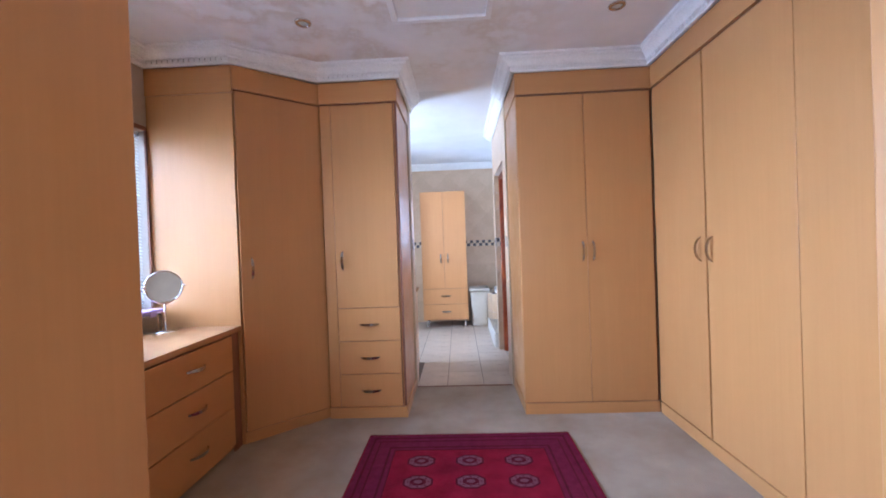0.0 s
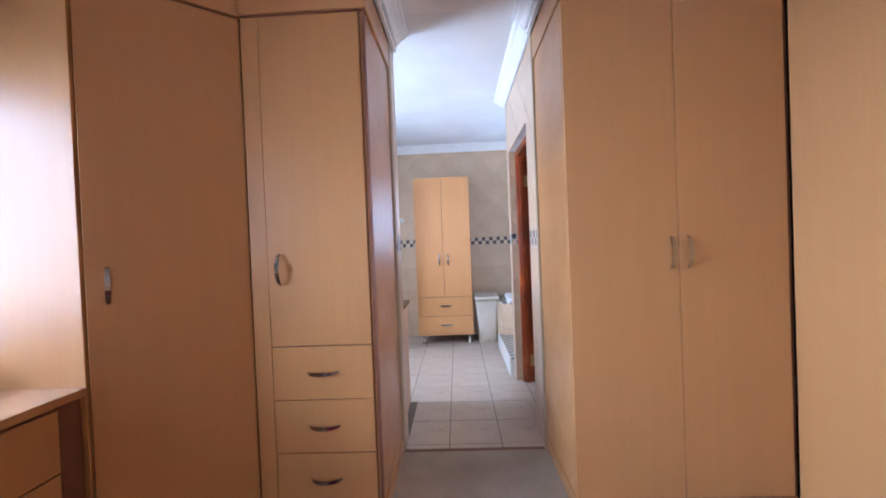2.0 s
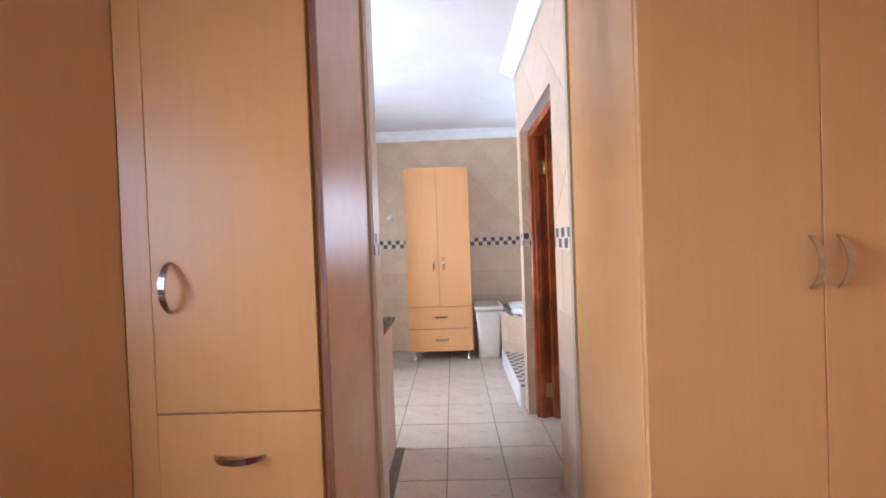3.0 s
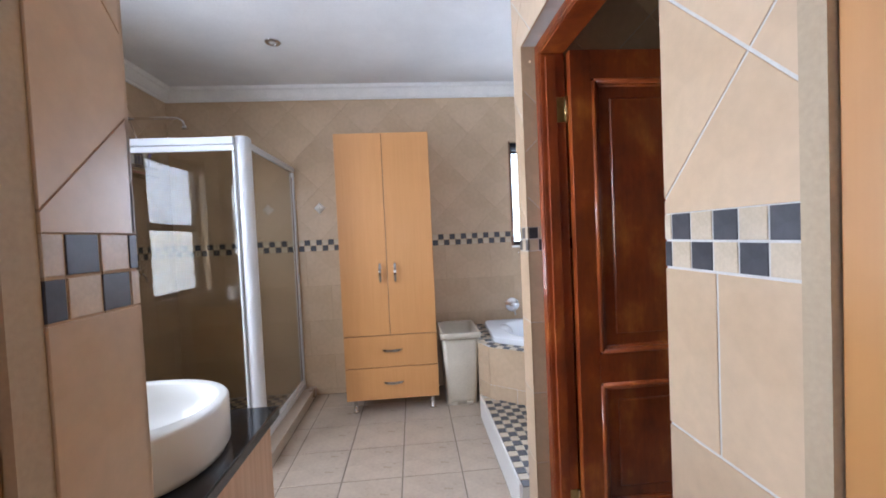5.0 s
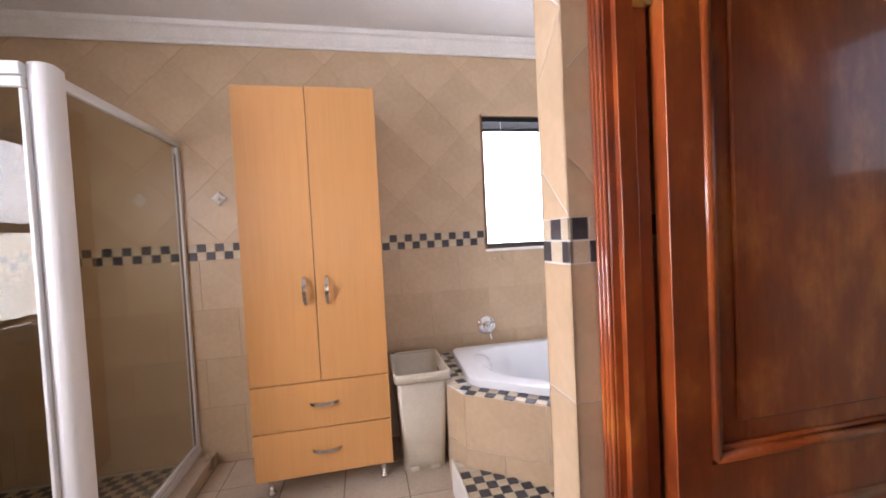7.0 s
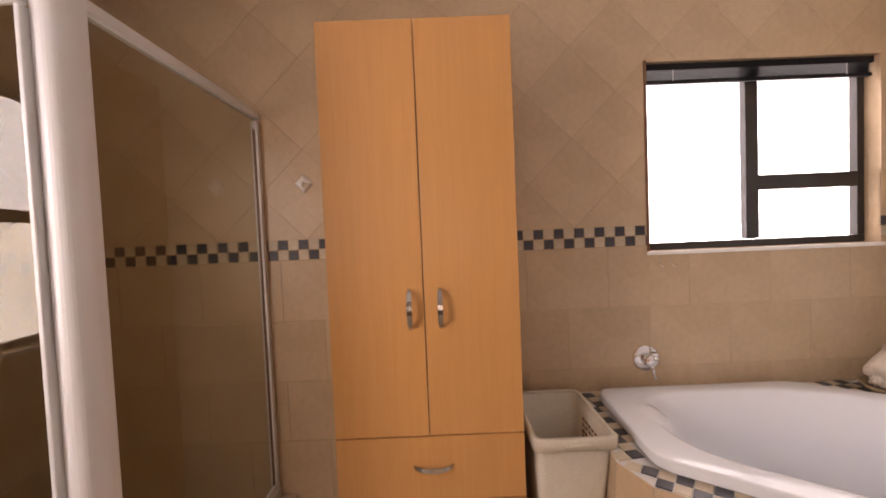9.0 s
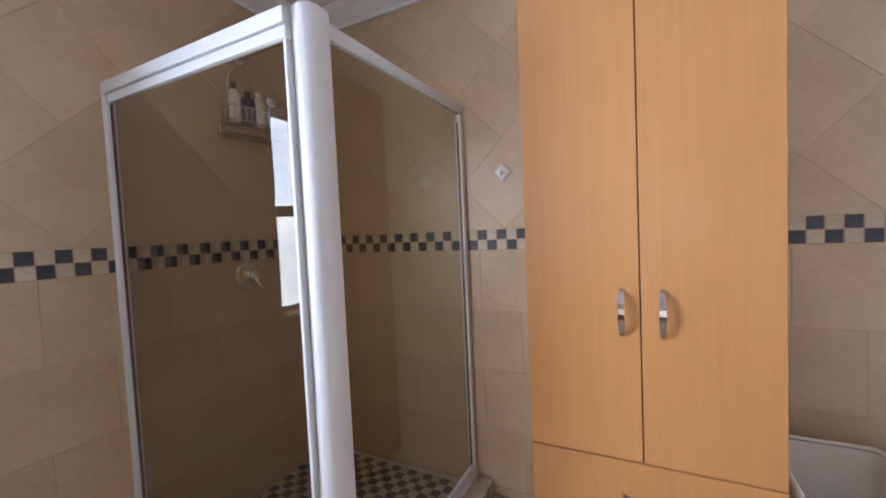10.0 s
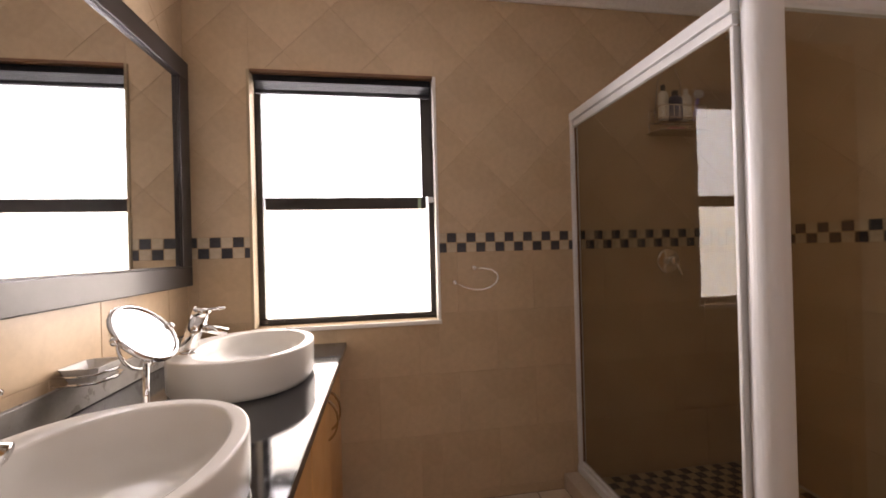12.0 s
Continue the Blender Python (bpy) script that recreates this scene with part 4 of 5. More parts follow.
def toilet_door():
    f = thing("door_frame", (0.62, 4.24, 0), "moulded varnished mahogany door frame in the tiled opening", "door frame", "", "structure")
    y0, y1, z1 = DOORWAY[0], DOORWAY[1], DOORWAY[3]
    for s, y, deep in ((1, y1, 1.0), (-1, y0, 0.55)):
        part("jamb", box(0.567, 0.668, y - s * 0.048 * deep, y - s * 0.0005, 0.0, z1 - 0.0505, 0.004), MAHOGANY, f)
        for k, (x, dy) in enumerate(((0.561, 0.012), (0.561, 0.026), (0.561, 0.040))):
            part("bead", tube([(x + 0.004, y - s * dy * deep, 0.001), (x + 0.004, y - s * dy * deep, z1 - dy)], 0.0062 * deep, 8), MAHOGANY, f, "", None, True)
        part("stop", box(0.585, 0.625, y - s * 0.064 * deep, y - s * (0.048 * deep + 0.0005), 0.0, z1 - 0.067, 0.002), MAHOGANY, f)
    part("head", box(0.567, 0.668, y0 + 0.0005, y1 - 0.0005, z1 - 0.050, z1 - 0.0005, 0.004), MAHOGANY, f)
    for dy in (0.012, 0.026, 0.041):
        part("bead", tube([(0.565, y0 + 0.012, z1 - dy), (0.565, y1 - 0.012, z1 - dy)], 0.0062, 8), MAHOGANY, f, "", None, True)
    x0, x1, ya, yb = 0.672, 1.456, 4.596, 4.636
    d = thing("door", (x0, 4.61, 0), "varnished mahogany two-panel door standing open against the toilet wall", "door", "", "structure")
    P = ((0.756, 1.350, 0.820, 1.918), (0.756, 1.350, 0.190, 0.702))
    zt = 2.030
    part("stile", box(x0, P[0][0], ya, yb, 0.012, zt, 0.002), MAHOGANY, d)
    part("stile", box(P[0][1], x1, ya, yb, 0.012, zt, 0.002), MAHOGANY, d)
    for z0, z1b in ((0.012, 0.190), (0.702, 0.820), (1.918, zt)):
        part("rail", box(P[0][0] + 0.0003, P[0][1] - 0.0003, ya, yb, z0, z1b, 0.001), MAHOGANY, d)
    for a, b, u, v in P:
        part("panel", box(a - 0.002, b + 0.002, ya + 0.013, yb - 0.013, u - 0.002, v + 0.002), MAHOGANY, d)
        part("panel_field", box(a + 0.075, b - 0.075, ya + 0.006, ya + 0.0135, u + 0.075, v - 0.075, 0.005, 1), MAHOGANY, d)
        ringp = [(a + 0.011, u + 0.011), (b - 0.011, u + 0.011), (b - 0.011, v - 0.011), (a + 0.011, v - 0.011)]
        for (p, q), (r, s) in zip(ringp, ringp[1:] + ringp[:1]):
            part("moulding", tube([(p, ya + 0.003, q), (r, ya + 0.003, s)], 0.0115, 10), MAHOGANY, d, "", None, True)
            part("moulding", tube([(p + (0.016 if p < 1.05 else -0.016), ya + 0.009, q + (0.016 if q < (u + v) / 2 else -0.016)), (r + (0.016 if r < 1.05 else -0.016), ya + 0.009, s + (0.016 if s < (u + v) / 2 else -0.016))], 0.006, 8), MAHOGANY, d, "", None, True)
    for z in (0.20, 1.81):
        h = part("hinge", box(0.622, 0.6705, 4.6325, 4.6365, z - 0.05, z + 0.05, 0.001), BRASS, d, "brass butt hinge")
        part("knuckle", tube([(0.664, 4.626, z - 0.05), (0.664, 4.626, z + 0.05)], 0.007, 10), BRASS, h, "", None, True)
    pl = part("lock_plate", box(1.372, 1.412, ya - 0.006, ya - 0.0005, 0.915, 1.150, 0.002), STEEL, d, "steel lock plate")
    part("lever", tube([(1.392, ya - 0.005, 1.063), (1.392, ya - 0.045, 1.063), (1.397, ya - 0.052, 1.063), (1.408, ya - 0.054, 1.062), (1.448, ya - 0.050, 1.058)], 0.0085, 10), STEEL, pl, "", None, True)
    part("keyhole", box(1.388, 1.396, ya - 0.0068, ya - 0.0061, 0.97, 0.995), BRONZE, pl)


toilet_door()

# ---- bathroom cabinet, bin ----


def tall_cabinet():
    x0, x1, y0, y1, z0, z1 = -0.518, 0.173, 6.022, 6.530, 0.124, 2.105
    c = thing("tall_cabinet", (-0.17, 6.27, 0), "free-standing beech laminate cabinet, two doors over two drawers", "cabinet")
    part("carcass", box(x0 + 0.001, x1 - 0.001, y0 + 0.021, y1, z0, z1, 0.0015), BEECH_PALE, c)
    xm = (x0 + x1) / 2
    # dark sheet behind the fronts gives their joints a painted shade
    part("shadow_gap", box(x0 + 0.004, x1 - 0.004, y0 + 0.019, y0 + 0.0208, z0 + 0.003, z1 - 0.003), EDGE_AND_SHADE, c)
    for a, b, hx in ((x0, xm - 0.002, xm - 0.052), (xm + 0.002, x1, xm + 0.058)):
        d = part("door", box(a, b, y0, y0 + 0.0185, 0.609, z1, 0.0016), BEECH_PALE, c)
        handle(d, hx, y0, 1.075, 0)
    for a, b in ((0.368, 0.604), (z0, 0.363)):
        d = part("drawer_front", box(x0, x1, y0, y0 + 0.0185, a, b, 0.0016), BEECH_PALE, c)
        handle(d, xm + 0.01, y0, (a + b) / 2 + 0.01, 0, True)
    for x in (x0 + 0.05, x1 - 0.05):
        for y in (y0 + 0.10, y1 - 0.07):
            part("leg", lathe([(0, 0), (0.024, 0), (0.024, 0.010), (0.015, 0.016), (0.014, z0 - 0.004), (0.020, z0), (0, z0)], 16, at=(x, y, 0.0)), STEEL, c, "", None, True)


tall_cabinet()


def laundry_bin():
    """Tapered open bin with a rolled rim and side slots."""
    c = thing("laundry_bin", (0.355, 6.22, 0), "tapered grey-beige plastic laundry bin standing open", "bin")
    levels = ((0.0, 0.236, 0.474, 6.118, 6.360), (0.055, 0.238, 0.476, 6.113, 6.365), (0.585, 0.210, 0.490, 5.985, 6.405))

    def ring(bm, x0, x1, y0, y1, z, r=0.03):
        pts = []
        for cx, cy, a0 in ((x1 - r, y1 - r, 0), (x0 + r, y1 - r, 90), (x0 + r, y0 + r, 180), (x1 - r, y0 + r, 270)):
            for k in range(5):
                a = radians(a0 + k * 22.5)
                pts.append(bm.verts.new((cx + r * math.cos(a), cy + r * math.sin(a), z)))
        return pts
    bm = bmesh.new()
    z0, a0, b0, c0, d0 = levels[0]
    outer = [ring(bm, a, b, cc, d, z) for z, a, b, cc, d in levels]
    t = 0.004
    inner = [ring(bm, a + t, b - t, cc + t, d - t, z + (t if i == 0 else 0)) for i, (z, a, b, cc, d) in enumerate(levels)]
    seq = outer + inner[::-1]
    for u, w in zip(seq, seq[1:]):
        for k in range(20):
            bm.faces.new((u[k], u[(k + 1) % 20], w[(k + 1) % 20], w[k]))
    bm.faces.new(outer[0][::-1]), bm.faces.new(inner[0])
    part("body", bm, BIN, c, "", None, True)
    bm = bmesh.new()
    rim = [ring(bm, 0.210 - e, 0.490 + e, 5.985 - e, 6.405 + e, z) for e, z in ((0.001, 0.552), (0.012, 0.552), (0.014, 0.590), (0.010, 0.597), (-0.002, 0.597), (-0.004, 0.590))]
    for u, w in zip(rim, rim[1:]):
        for k in range(20):
            bm.faces.new((u[k], u[(k + 1) % 20], w[(k + 1) % 20], w[k]))
    part("rim", bm, BIN, c, "", None, True)
    part("foot", box(0.270, 0.320, 6.108, 6.119, 0.0, 0.022, 0.003), BIN, c), part("foot", box(0.390, 0.440, 6.108, 6.119, 0.0, 0.022, 0.003), BIN, c)
    part("lip", box(0.305, 0.395, 5.966, 5.974, 0.572, 0.580, 0.002), BIN, c)
    for i in range(5):
        for j in range(4):
            part("vent_slot", box(0.4810 - j * 0.001, 0.4840, 6.14 + i * 0.034, 6.158 + i * 0.034, 0.510 - j * 0.026, 0.522 - j * 0.026), EDGE_AND_SHADE, c)
    part("pin", lathe([(0, 0), (0.006, 0.0), (0.006, 0.004), (0, 0.006)], 10), BRONZE, c, "", pose(0.224, 6.392, 0.5975), True)


laundry_bin()

# ---- corner bath ----
STEP = [(0.472, 4.81), (1.44, 4.81), (1.44, 5.12), (0.535, 5.81), (0.472, 5.88)]
DECK = [(0.560, BACK - 0.001), (0.474, 5.94), (0.528, 5.80), (1.400, 5.13), (1.42, 4.811), (RIGHT - 0.001, 4.811), (RIGHT - 0.001, BACK - 0.001)]
RIM = [(0.612, 6.465), (1.53, 6.465), (2.065, 6.07), (2.065, 4.97), (1.52, 5.155), (0.582, 5.885)]


def smooth_loop(poly, n, r):
    """n points round a polygon whose corners are eased by r."""
    pts, k = [], len(poly)
    for i in range(k):
        p, a, b = Vector(poly[i]), Vector(poly[i - 1]), Vector(poly[(i + 1) % k])
        s, e = p + (a - p).normalized() * min(r, (a - p).length * 0.45), p + (b - p).normalized() * min(r, (b - p).length * 0.45)
        for j in range(7):
            t = j / 6
            pts.append(s * (1 - t) ** 2 + p * 2 * t * (1 - t) + e * t ** 2)
    total = [0]
    for a, b in zip(pts, pts[1:] + pts[:1]):
        total.append(total[-1] + (b - a).length)
    out, i = [], 0
    for q in range(n):
        want = total[-1] * q / n
        while total[i + 1] < want:
            i += 1
        f = (want - total[i]) / max(total[i + 1] - total[i], 1e-9)
        out.append(pts[i].lerp(pts[(i + 1) % len(pts)], f))
    return out


def corner_bath():
    b = thing("corner_bath", (1.3, 5.8, 0), "white acrylic corner bath set in a tiled surround", "bathtub")
    bm = bmesh.new()
    n = 96
    mid = Vector((1.35, 5.79))
    outer = smooth_loop(RIM, n, 0.05)
    inner = smooth_loop([(0.76, 6.375), (1.48, 6.375), (1.95, 5.99), (1.95, 5.17), (1.51, 5.30), (0.70, 5.935)], n, 0.20)
    floor_l = smooth_loop([(0.96, 6.19), (1.43, 6.19), (1.74, 5.93), (1.74, 5.38), (1.48, 5.46), (0.94, 5.92)], n, 0.22)

    def loop(points, z, scale=1.0):
        return [bm.verts.new((mid.x + (p.x - mid.x) * scale, mid.y + (p.y - mid.y) * scale, z)) for p in points]

    def start(points, ref):
        k = min(range(n), key=lambda i: (points[i] - ref).length)
        return points[k:] + points[:k]
    ref = Vector((0.57, 5.82))
    outer, inner, floor_l = start(outer, ref), start(inner, ref), start(floor_l, ref)
    rings = [loop(outer, 0.535, 0.998), loop(outer, 0.565), loop(outer, 0.571, 0.998), loop(outer, 0.574, 0.993), loop(outer, 0.575, 0.985)]
    for t, z in ((0.60, 0.576), (0.86, 0.575), (0.95, 0.571), (1.0, 0.562)):
        rings.append(loop([o.lerp(i, t) for o, i in zip(outer, inner)], z))
    for t, z in ((0.18, 0.52), (0.42, 0.385), (0.66, 0.25), (0.86, 0.175), (1.0, 0.16)):
        rings.append(loop([i.lerp(f, t) for i, f in zip(inner, floor_l)], z))
    rings.append(loop(floor_l, 0.155, 0.5))
    for u, w in zip(rings, rings[1:]):
        for k in range(n):
            bm.faces.new((u[k], u[(k + 1) % n], w[(k + 1) % n], w[k]))
    bm.faces.new(rings[-1])
    part("tub", bm, TUB_WHITE, b, "", None, True)
    part("headrest", lathe([(0, 0.012), (0.03, 0.011), (0.06, 0.006), (0.085, -0.004), (0.10, -0.03)], 32, 1.5, 0.7), TUB_WHITE, b, "", pose(0.725, 6.19, 0.568, 0, 0, 80), True)
    seat = prism([(1.60, 5.44), (1.63, 5.97), (1.78, 6.02), (1.90, 5.92), (1.91, 5.24), (1.74, 5.24)], 0.150, 0.425)
    bmesh.ops.bevel(seat, geom=seat.edges[:], offset=0.045, segments=5, affect="EDGES", profile=0.5)
    part("seat", seat, TUB_WHITE, b, "moulded seat inside the tub", None, True)
    part("drain", lathe([(0, 0.004), (0.024, 0.004), (0.030, 0.0)], 20), CHROME, b, "", pose(1.27, 5.82, 0.1555), True)


corner_bath()


def ring_prism(outer, inner, z0, z1):
    """Plan polygon with a hole, extruded."""
    bm = bmesh.new()
    loops = []
    for poly in (outer, inner):
        vs = [bm.verts.new((x, y, z1)) for x, y in poly]
        loops += [bm.edges.new((p, q)) for p, q in zip(vs, vs[1:] + vs[:1])]
    bmesh.ops.triangle_fill(bm, edges=loops, use_beauty=True)
    ext = bmesh.ops.extrude_face_region(bm, geom=bm.faces[:])
    for v in (g for g in ext["geom"] if isinstance(g, bmesh.types.BMVert)):
        v.co.z = z0
    return bm


HOLE = [(0.68, 6.42), (1.51, 6.42), (2.02, 6.04), (2.02, 5.05), (1.53, 5.215), (0.65, 5.915)]
surround = tagged(part("bath_surround", ring_prism(DECK, HOLE, 0.0, 0.530), GROUT), "cream tiled bath surround edged with checkered mosaic", "bath surround", "", "structure")
step = tagged(part("bath_step", prism(STEP, 0.0, 0.160), GROUT), "tiled step with checkered mosaic top before the bath", "step", "", "structure")
structure("step_trim", box(0.460, 0.472, 4.82, 5.878, 0.0, 0.170, 0.002), SWITCH, "pale edge tile along the bath step", "trim")


def bath_tap():
    t = thing("bath_mixer", (0.887, BACK, 0.688), "chrome wall mixer with round plate above the bath", "tap")
    m = pose(0.887, BACK, 0.688, 90, 0, 0)
    part("plate", lathe([(0, 0.012), (0.057, 0.012), (0.064, 0.007), (0.066, 0.0), (0, 0.0)], 32), CHROME, t, "", m, True)
    part("body", lathe([(0, 0.066), (0.026, 0.066), (0.031, 0.058), (0.031, 0.0122), (0, 0.0122)], 24), CHROME, t, "", m, True)
    part("lever", tube([(0.887, BACK - 0.050, 0.684), (0.890, BACK - 0.062, 0.655), (0.897, BACK - 0.072, 0.605)], lambda f: 0.009 - 0.003 * f, 10), CHROME, t, "", None, True)


bath_tap()


def shell_bowl():
    at = (1.935, 6.325, 0.536)
    b = thing("shell_bowl", at, "woven bowl heaped with pale sea shells", "bowl")
    part("bowl", lathe([(0, 0), (0.070, 0.0), (0.130, 0.022), (0.168, 0.054), (0.161, 0.054), (0.124, 0.027), (0, 0.010)], 40, 1.0, 0.8, at), BASKET, b, "", None, True)
    rnd = random.Random(11)

    def spiral(x, y, z, size, turn, tip):
        bm, sides, rings = bmesh.new(), 24, []
        for r, h, spike in ((0.02, 0.62, 0), (0.10, 0.50, 0), (0.21, 0.38, 0.05), (0.17, 0.33, 0), (0.30, 0.24, 0.05), (0.36, 0.19, 0.13), (0.31, 0.13, 0.04), (0.42, 0.03, 0.06), (0.46, -0.03, 0.17), (0.43, -0.10, 0.05), (0.36, -0.34, 0), (0.16, -0.66, 0), (0.02, -0.74, 0)):
            rings.append([bm.verts.new(((r + (spike if k % 3 == 0 else 0)) * size * math.cos(k * math.tau / sides), (r + (spike if k % 3 == 0 else 0)) * size * math.sin(k * math.tau / sides), (h + (spike * 0.35 if k % 3 == 0 else 0)) * size)) for k in range(sides)])
        for u, w in zip(rings, rings[1:]):
            for k in range(sides):
                bm.faces.new((u[k], u[(k + 1) % sides], w[(k + 1) % sides], w[k]))
        bm.faces.new(rings[0][::-1]), bm.faces.new(rings[-1])
        return part("shell", bm, SHELL, b, "", pose(x, y, z, tip, 20, turn), True)
    spiral(at[0] - 0.025, at[1] + 0.01, at[2] + 0.135, 0.160, 40, 62)
    for dx, dy, dz, s, t, tip in ((-0.075, -0.050, 0.068, 0.076, 20, 80), (0.070, -0.025, 0.072, 0.066, 110, 70), (0.105, 0.025, 0.066, 0.046, 200, 50), (-0.105, 0.02, 0.064, 0.050, 300, 95), (0.01, -0.080, 0.062, 0.050, 70, 85), (0.085, -0.060, 0.060, 0.040, 140, 80), (-0.035, -0.085, 0.060, 0.036, 250, 75)):
        spiral(at[0] + dx, at[1] + dy, at[2] + dz, s, t, tip)
    for k in range(11):
        a, r = rnd.uniform(0, math.tau), rnd.uniform(0.05, 0.115)
        s = rnd.uniform(0.016, 0.024)
        part("pebble_shell", lathe([(0, s * 0.8), (s * 0.6, s * 0.6), (s, 0), (s * 0.7, -s * 0.5), (0, -s * 0.6)], 14, 1.2, 0.9), SHELL, b, "", pose(at[0] + r * math.cos(a), at[1] + 0.8 * r * math.sin(a), at[2] + 0.048, rnd.uniform(0, 40), 0, rnd.uniform(0, 180)), True)
    loose = tagged(part("loose_shell", lathe([(0, 0.016), (0.014, 0.012), (0.022, 0.002), (0.016, -0.010), (0, -0.013)], 16, 1.4, 0.9), SHELL, None, "", pose(2.060, 6.17, 0.5495), True), "small white loose shell on the mosaic ledge", "shell")


shell_bowl()


def framed_mirror(name, axis, at, out, span, wide, label, lift=0.0):
    """Wall mirror in a flat dark frame. axis: that of the wall's normal; out: sign towards the room."""
    a0, a1, z0, z1 = span
    m = thing(name, (at, (a0 + a1) / 2, z0) if axis == "x" else ((a0 + a1) / 2, at, z0), label, "mirror")

    def bar(n, s, e, u, v, d0, d1, mat, bev, lab=""):
        p, q = at + out * (d0 if d0 < 0.002 else d0 + lift), at + out * (d1 + lift)
        return part(n, box(p, q, s, e, u, v, bev) if axis == "x" else box(s, e, p, q, u, v, bev), mat, m, lab)
    bar("frame_rail", a0, a1, z0, z0 + wide, 0.001, 0.026, FRAME_WOOD, 0.004), bar("frame_rail", a0, a1, z1 - wide, z1, 0.001, 0.026, FRAME_WOOD, 0.004)
    bar("frame_stile", a0, a0 + wide, z0 + wide, z1 - wide, 0.001, 0.0255, FRAME_WOOD, 0.004), bar("frame_stile", a1 - wide, a1, z0 + wide, z1 - wide, 0.001, 0.0255, FRAME_WOOD, 0.004)
    bar("glass", a0 + wide - 0.006, a1 - wide + 0.006, z0 + wide - 0.006, z1 - wide + 0.006, 0.004, 0.010, MIRROR, 0, "silvered glass")
    for s, e, u, v in ((a0 + wide, a1 - wide, z1 - wide - 0.006, z1 - wide), (a0 + wide, a1 - wide, z0 + wide, z0 + wide + 0.006), (a0 + wide, a0 + wide + 0.006, z0 + wide + 0.007, z1 - wide - 0.007), (a1 - wide - 0.006, a1 - wide, z0 + wide + 0.007, z1 - wide - 0.007)):
        bar("inner_bead", s, e, u, v, 0.0102, 0.019, FRAME_WOOD, 0.001)


framed_mirror("framed_mirror", "x", RIGHT, -1, (5.05, 6.43, 0.662, 2.020), 0.075, "large wall mirror in a dark flat frame beside the bath")
framed_mirror("framed_mirror", "y", SOUTH, 1, (LEFT + 0.038, -0.46, 1.130, 2.118), 0.085, "wide wall mirror in a dark flat frame over the basins", 0.015)

# ---- shower ----
SX, SY, SZ = -0.954, 5.488, 1.960


def shower():
    kerb = structure("shower_kerb", prism([(LEFT, 5.39), (-0.865, 5.39), (-0.865, BACK), (-1.005, BACK), (-1.005, 5.54), (LEFT, 5.54)], 0.0, 0.078, 0.004), FLOOR_TILE, "low beige tiled kerb round the shower", "kerb")
    s = thing("shower_enclosure", (-1.5, 6.0, 0.09), "white framed glass corner shower enclosure on a tiled kerb", "shower")
    z0 = 0.079
    bm = prism([(SX - 0.040, SY + 0.060), (SX - 0.038, SY + 0.008), (SX + 0.000, SY + 0.000), (SX + 0.026, SY + 0.014), (SX + 0.036, SY + 0.042), (SX + 0.030, SY + 0.092), (SX - 0.014, SY + 0.096)], z0, SZ + 0.012)
    bmesh.ops.bevel(bm, geom=[e for e in bm.edges], offset=0.012, segments=3, affect="EDGES", profile=0.5)
    part("corner_post", bm, FRAME_WHITE, s)
    x_in = SX - 0.034

    def rails(tag, lo, hi, at, along):
        def b(n, a, e, u, v, p, q, mat=FRAME_WHITE, bev=0.003):
            return part(n, box(a, e, p, q, u, v, bev) if along == "x" else box(p, q, a, e, u, v, bev), mat, s)
        b("top_rail", lo, hi, SZ - (0.042 if along == "x" else 0.032), SZ, at - 0.020, at + 0.020)
        b("bottom_rail", lo, hi, z0, z0 + 0.038, at - 0.022, at + 0.022)
        b("wall_channel" if along == "x" else "end_channel", *((lo, lo + 0.030) if along == "x" else (hi - 0.030, hi)), z0 + 0.039, SZ - 0.043, at - 0.018, at + 0.018)
        if along == "x":
            b("inner_rail", lo + 0.032, hi - 0.002, SZ - 0.078, SZ - 0.046, at - 0.012, at + 0.012)
        b("inner_rail", lo + 0.032, hi - 0.002, z0 + 0.042, z0 + 0.066, at - 0.012, at + 0.012)
        b("inner_stile", hi - 0.012 if along == "x" else lo, hi if along == "x" else lo + 0.012, z0 + 0.067, SZ - 0.083, at - 0.012, at + 0.012)
        b("seal", *((lo + 0.031, lo + 0.037) if along == "x" else (hi - 0.037, hi - 0.031)), z0 + 0.067, SZ - 0.083, at - 0.006, at + 0.006, EDGE_AND_SHADE, 0)
        g = b("glass_panel", lo + 0.026, hi - 0.008, z0 + 0.058, SZ - (0.074 if along == "x" else 0.028), at - 0.003, at + 0.003, GLASS, 0)
        g.visible_shadow = False
    rails("front", LEFT + 0.001, x_in, SY, "x")
    rails("side", SY + 0.082, BACK - 0.001, SX - 0.018, "y")
    tray = structure("shower_floor", box(LEFT + 0.001, -1.006, 5.541, BACK - 0.001, 0.0, 0.028), GROUT, "black and cream checkered mosaic shower floor", "shower floor")
    v = thing("shower_valve", (LEFT, 6.032, 1.168), "round chrome shower mixer on the tiled wall", "tap")
    m = pose(LEFT, 6.032, 1.168, 0, 90, 0)
    part("plate", lathe([(0, 0.010), (0.060, 0.010), (0.068, 0.005), (0.069, 0.0), (0, 0.0)], 32), CHROME, v, "", m, True)
    part("body", lathe([(0, 0.060), (0.022, 0.060), (0.026, 0.054), (0.026, 0.0102), (0, 0.0102)], 24), CHROME, v, "", m, True)
    part("lever", tube([(LEFT + 0.05, 6.032, 1.166), (LEFT + 0.075, 6.034, 1.136), (LEFT + 0.090, 6.038, 1.096)], 0.007, 10), CHROME, v, "", None, True)
    h = thing("overhead_shower", (LEFT, 6.06, 2.25), "slim chrome shower arm with a turned-down end", "shower head")
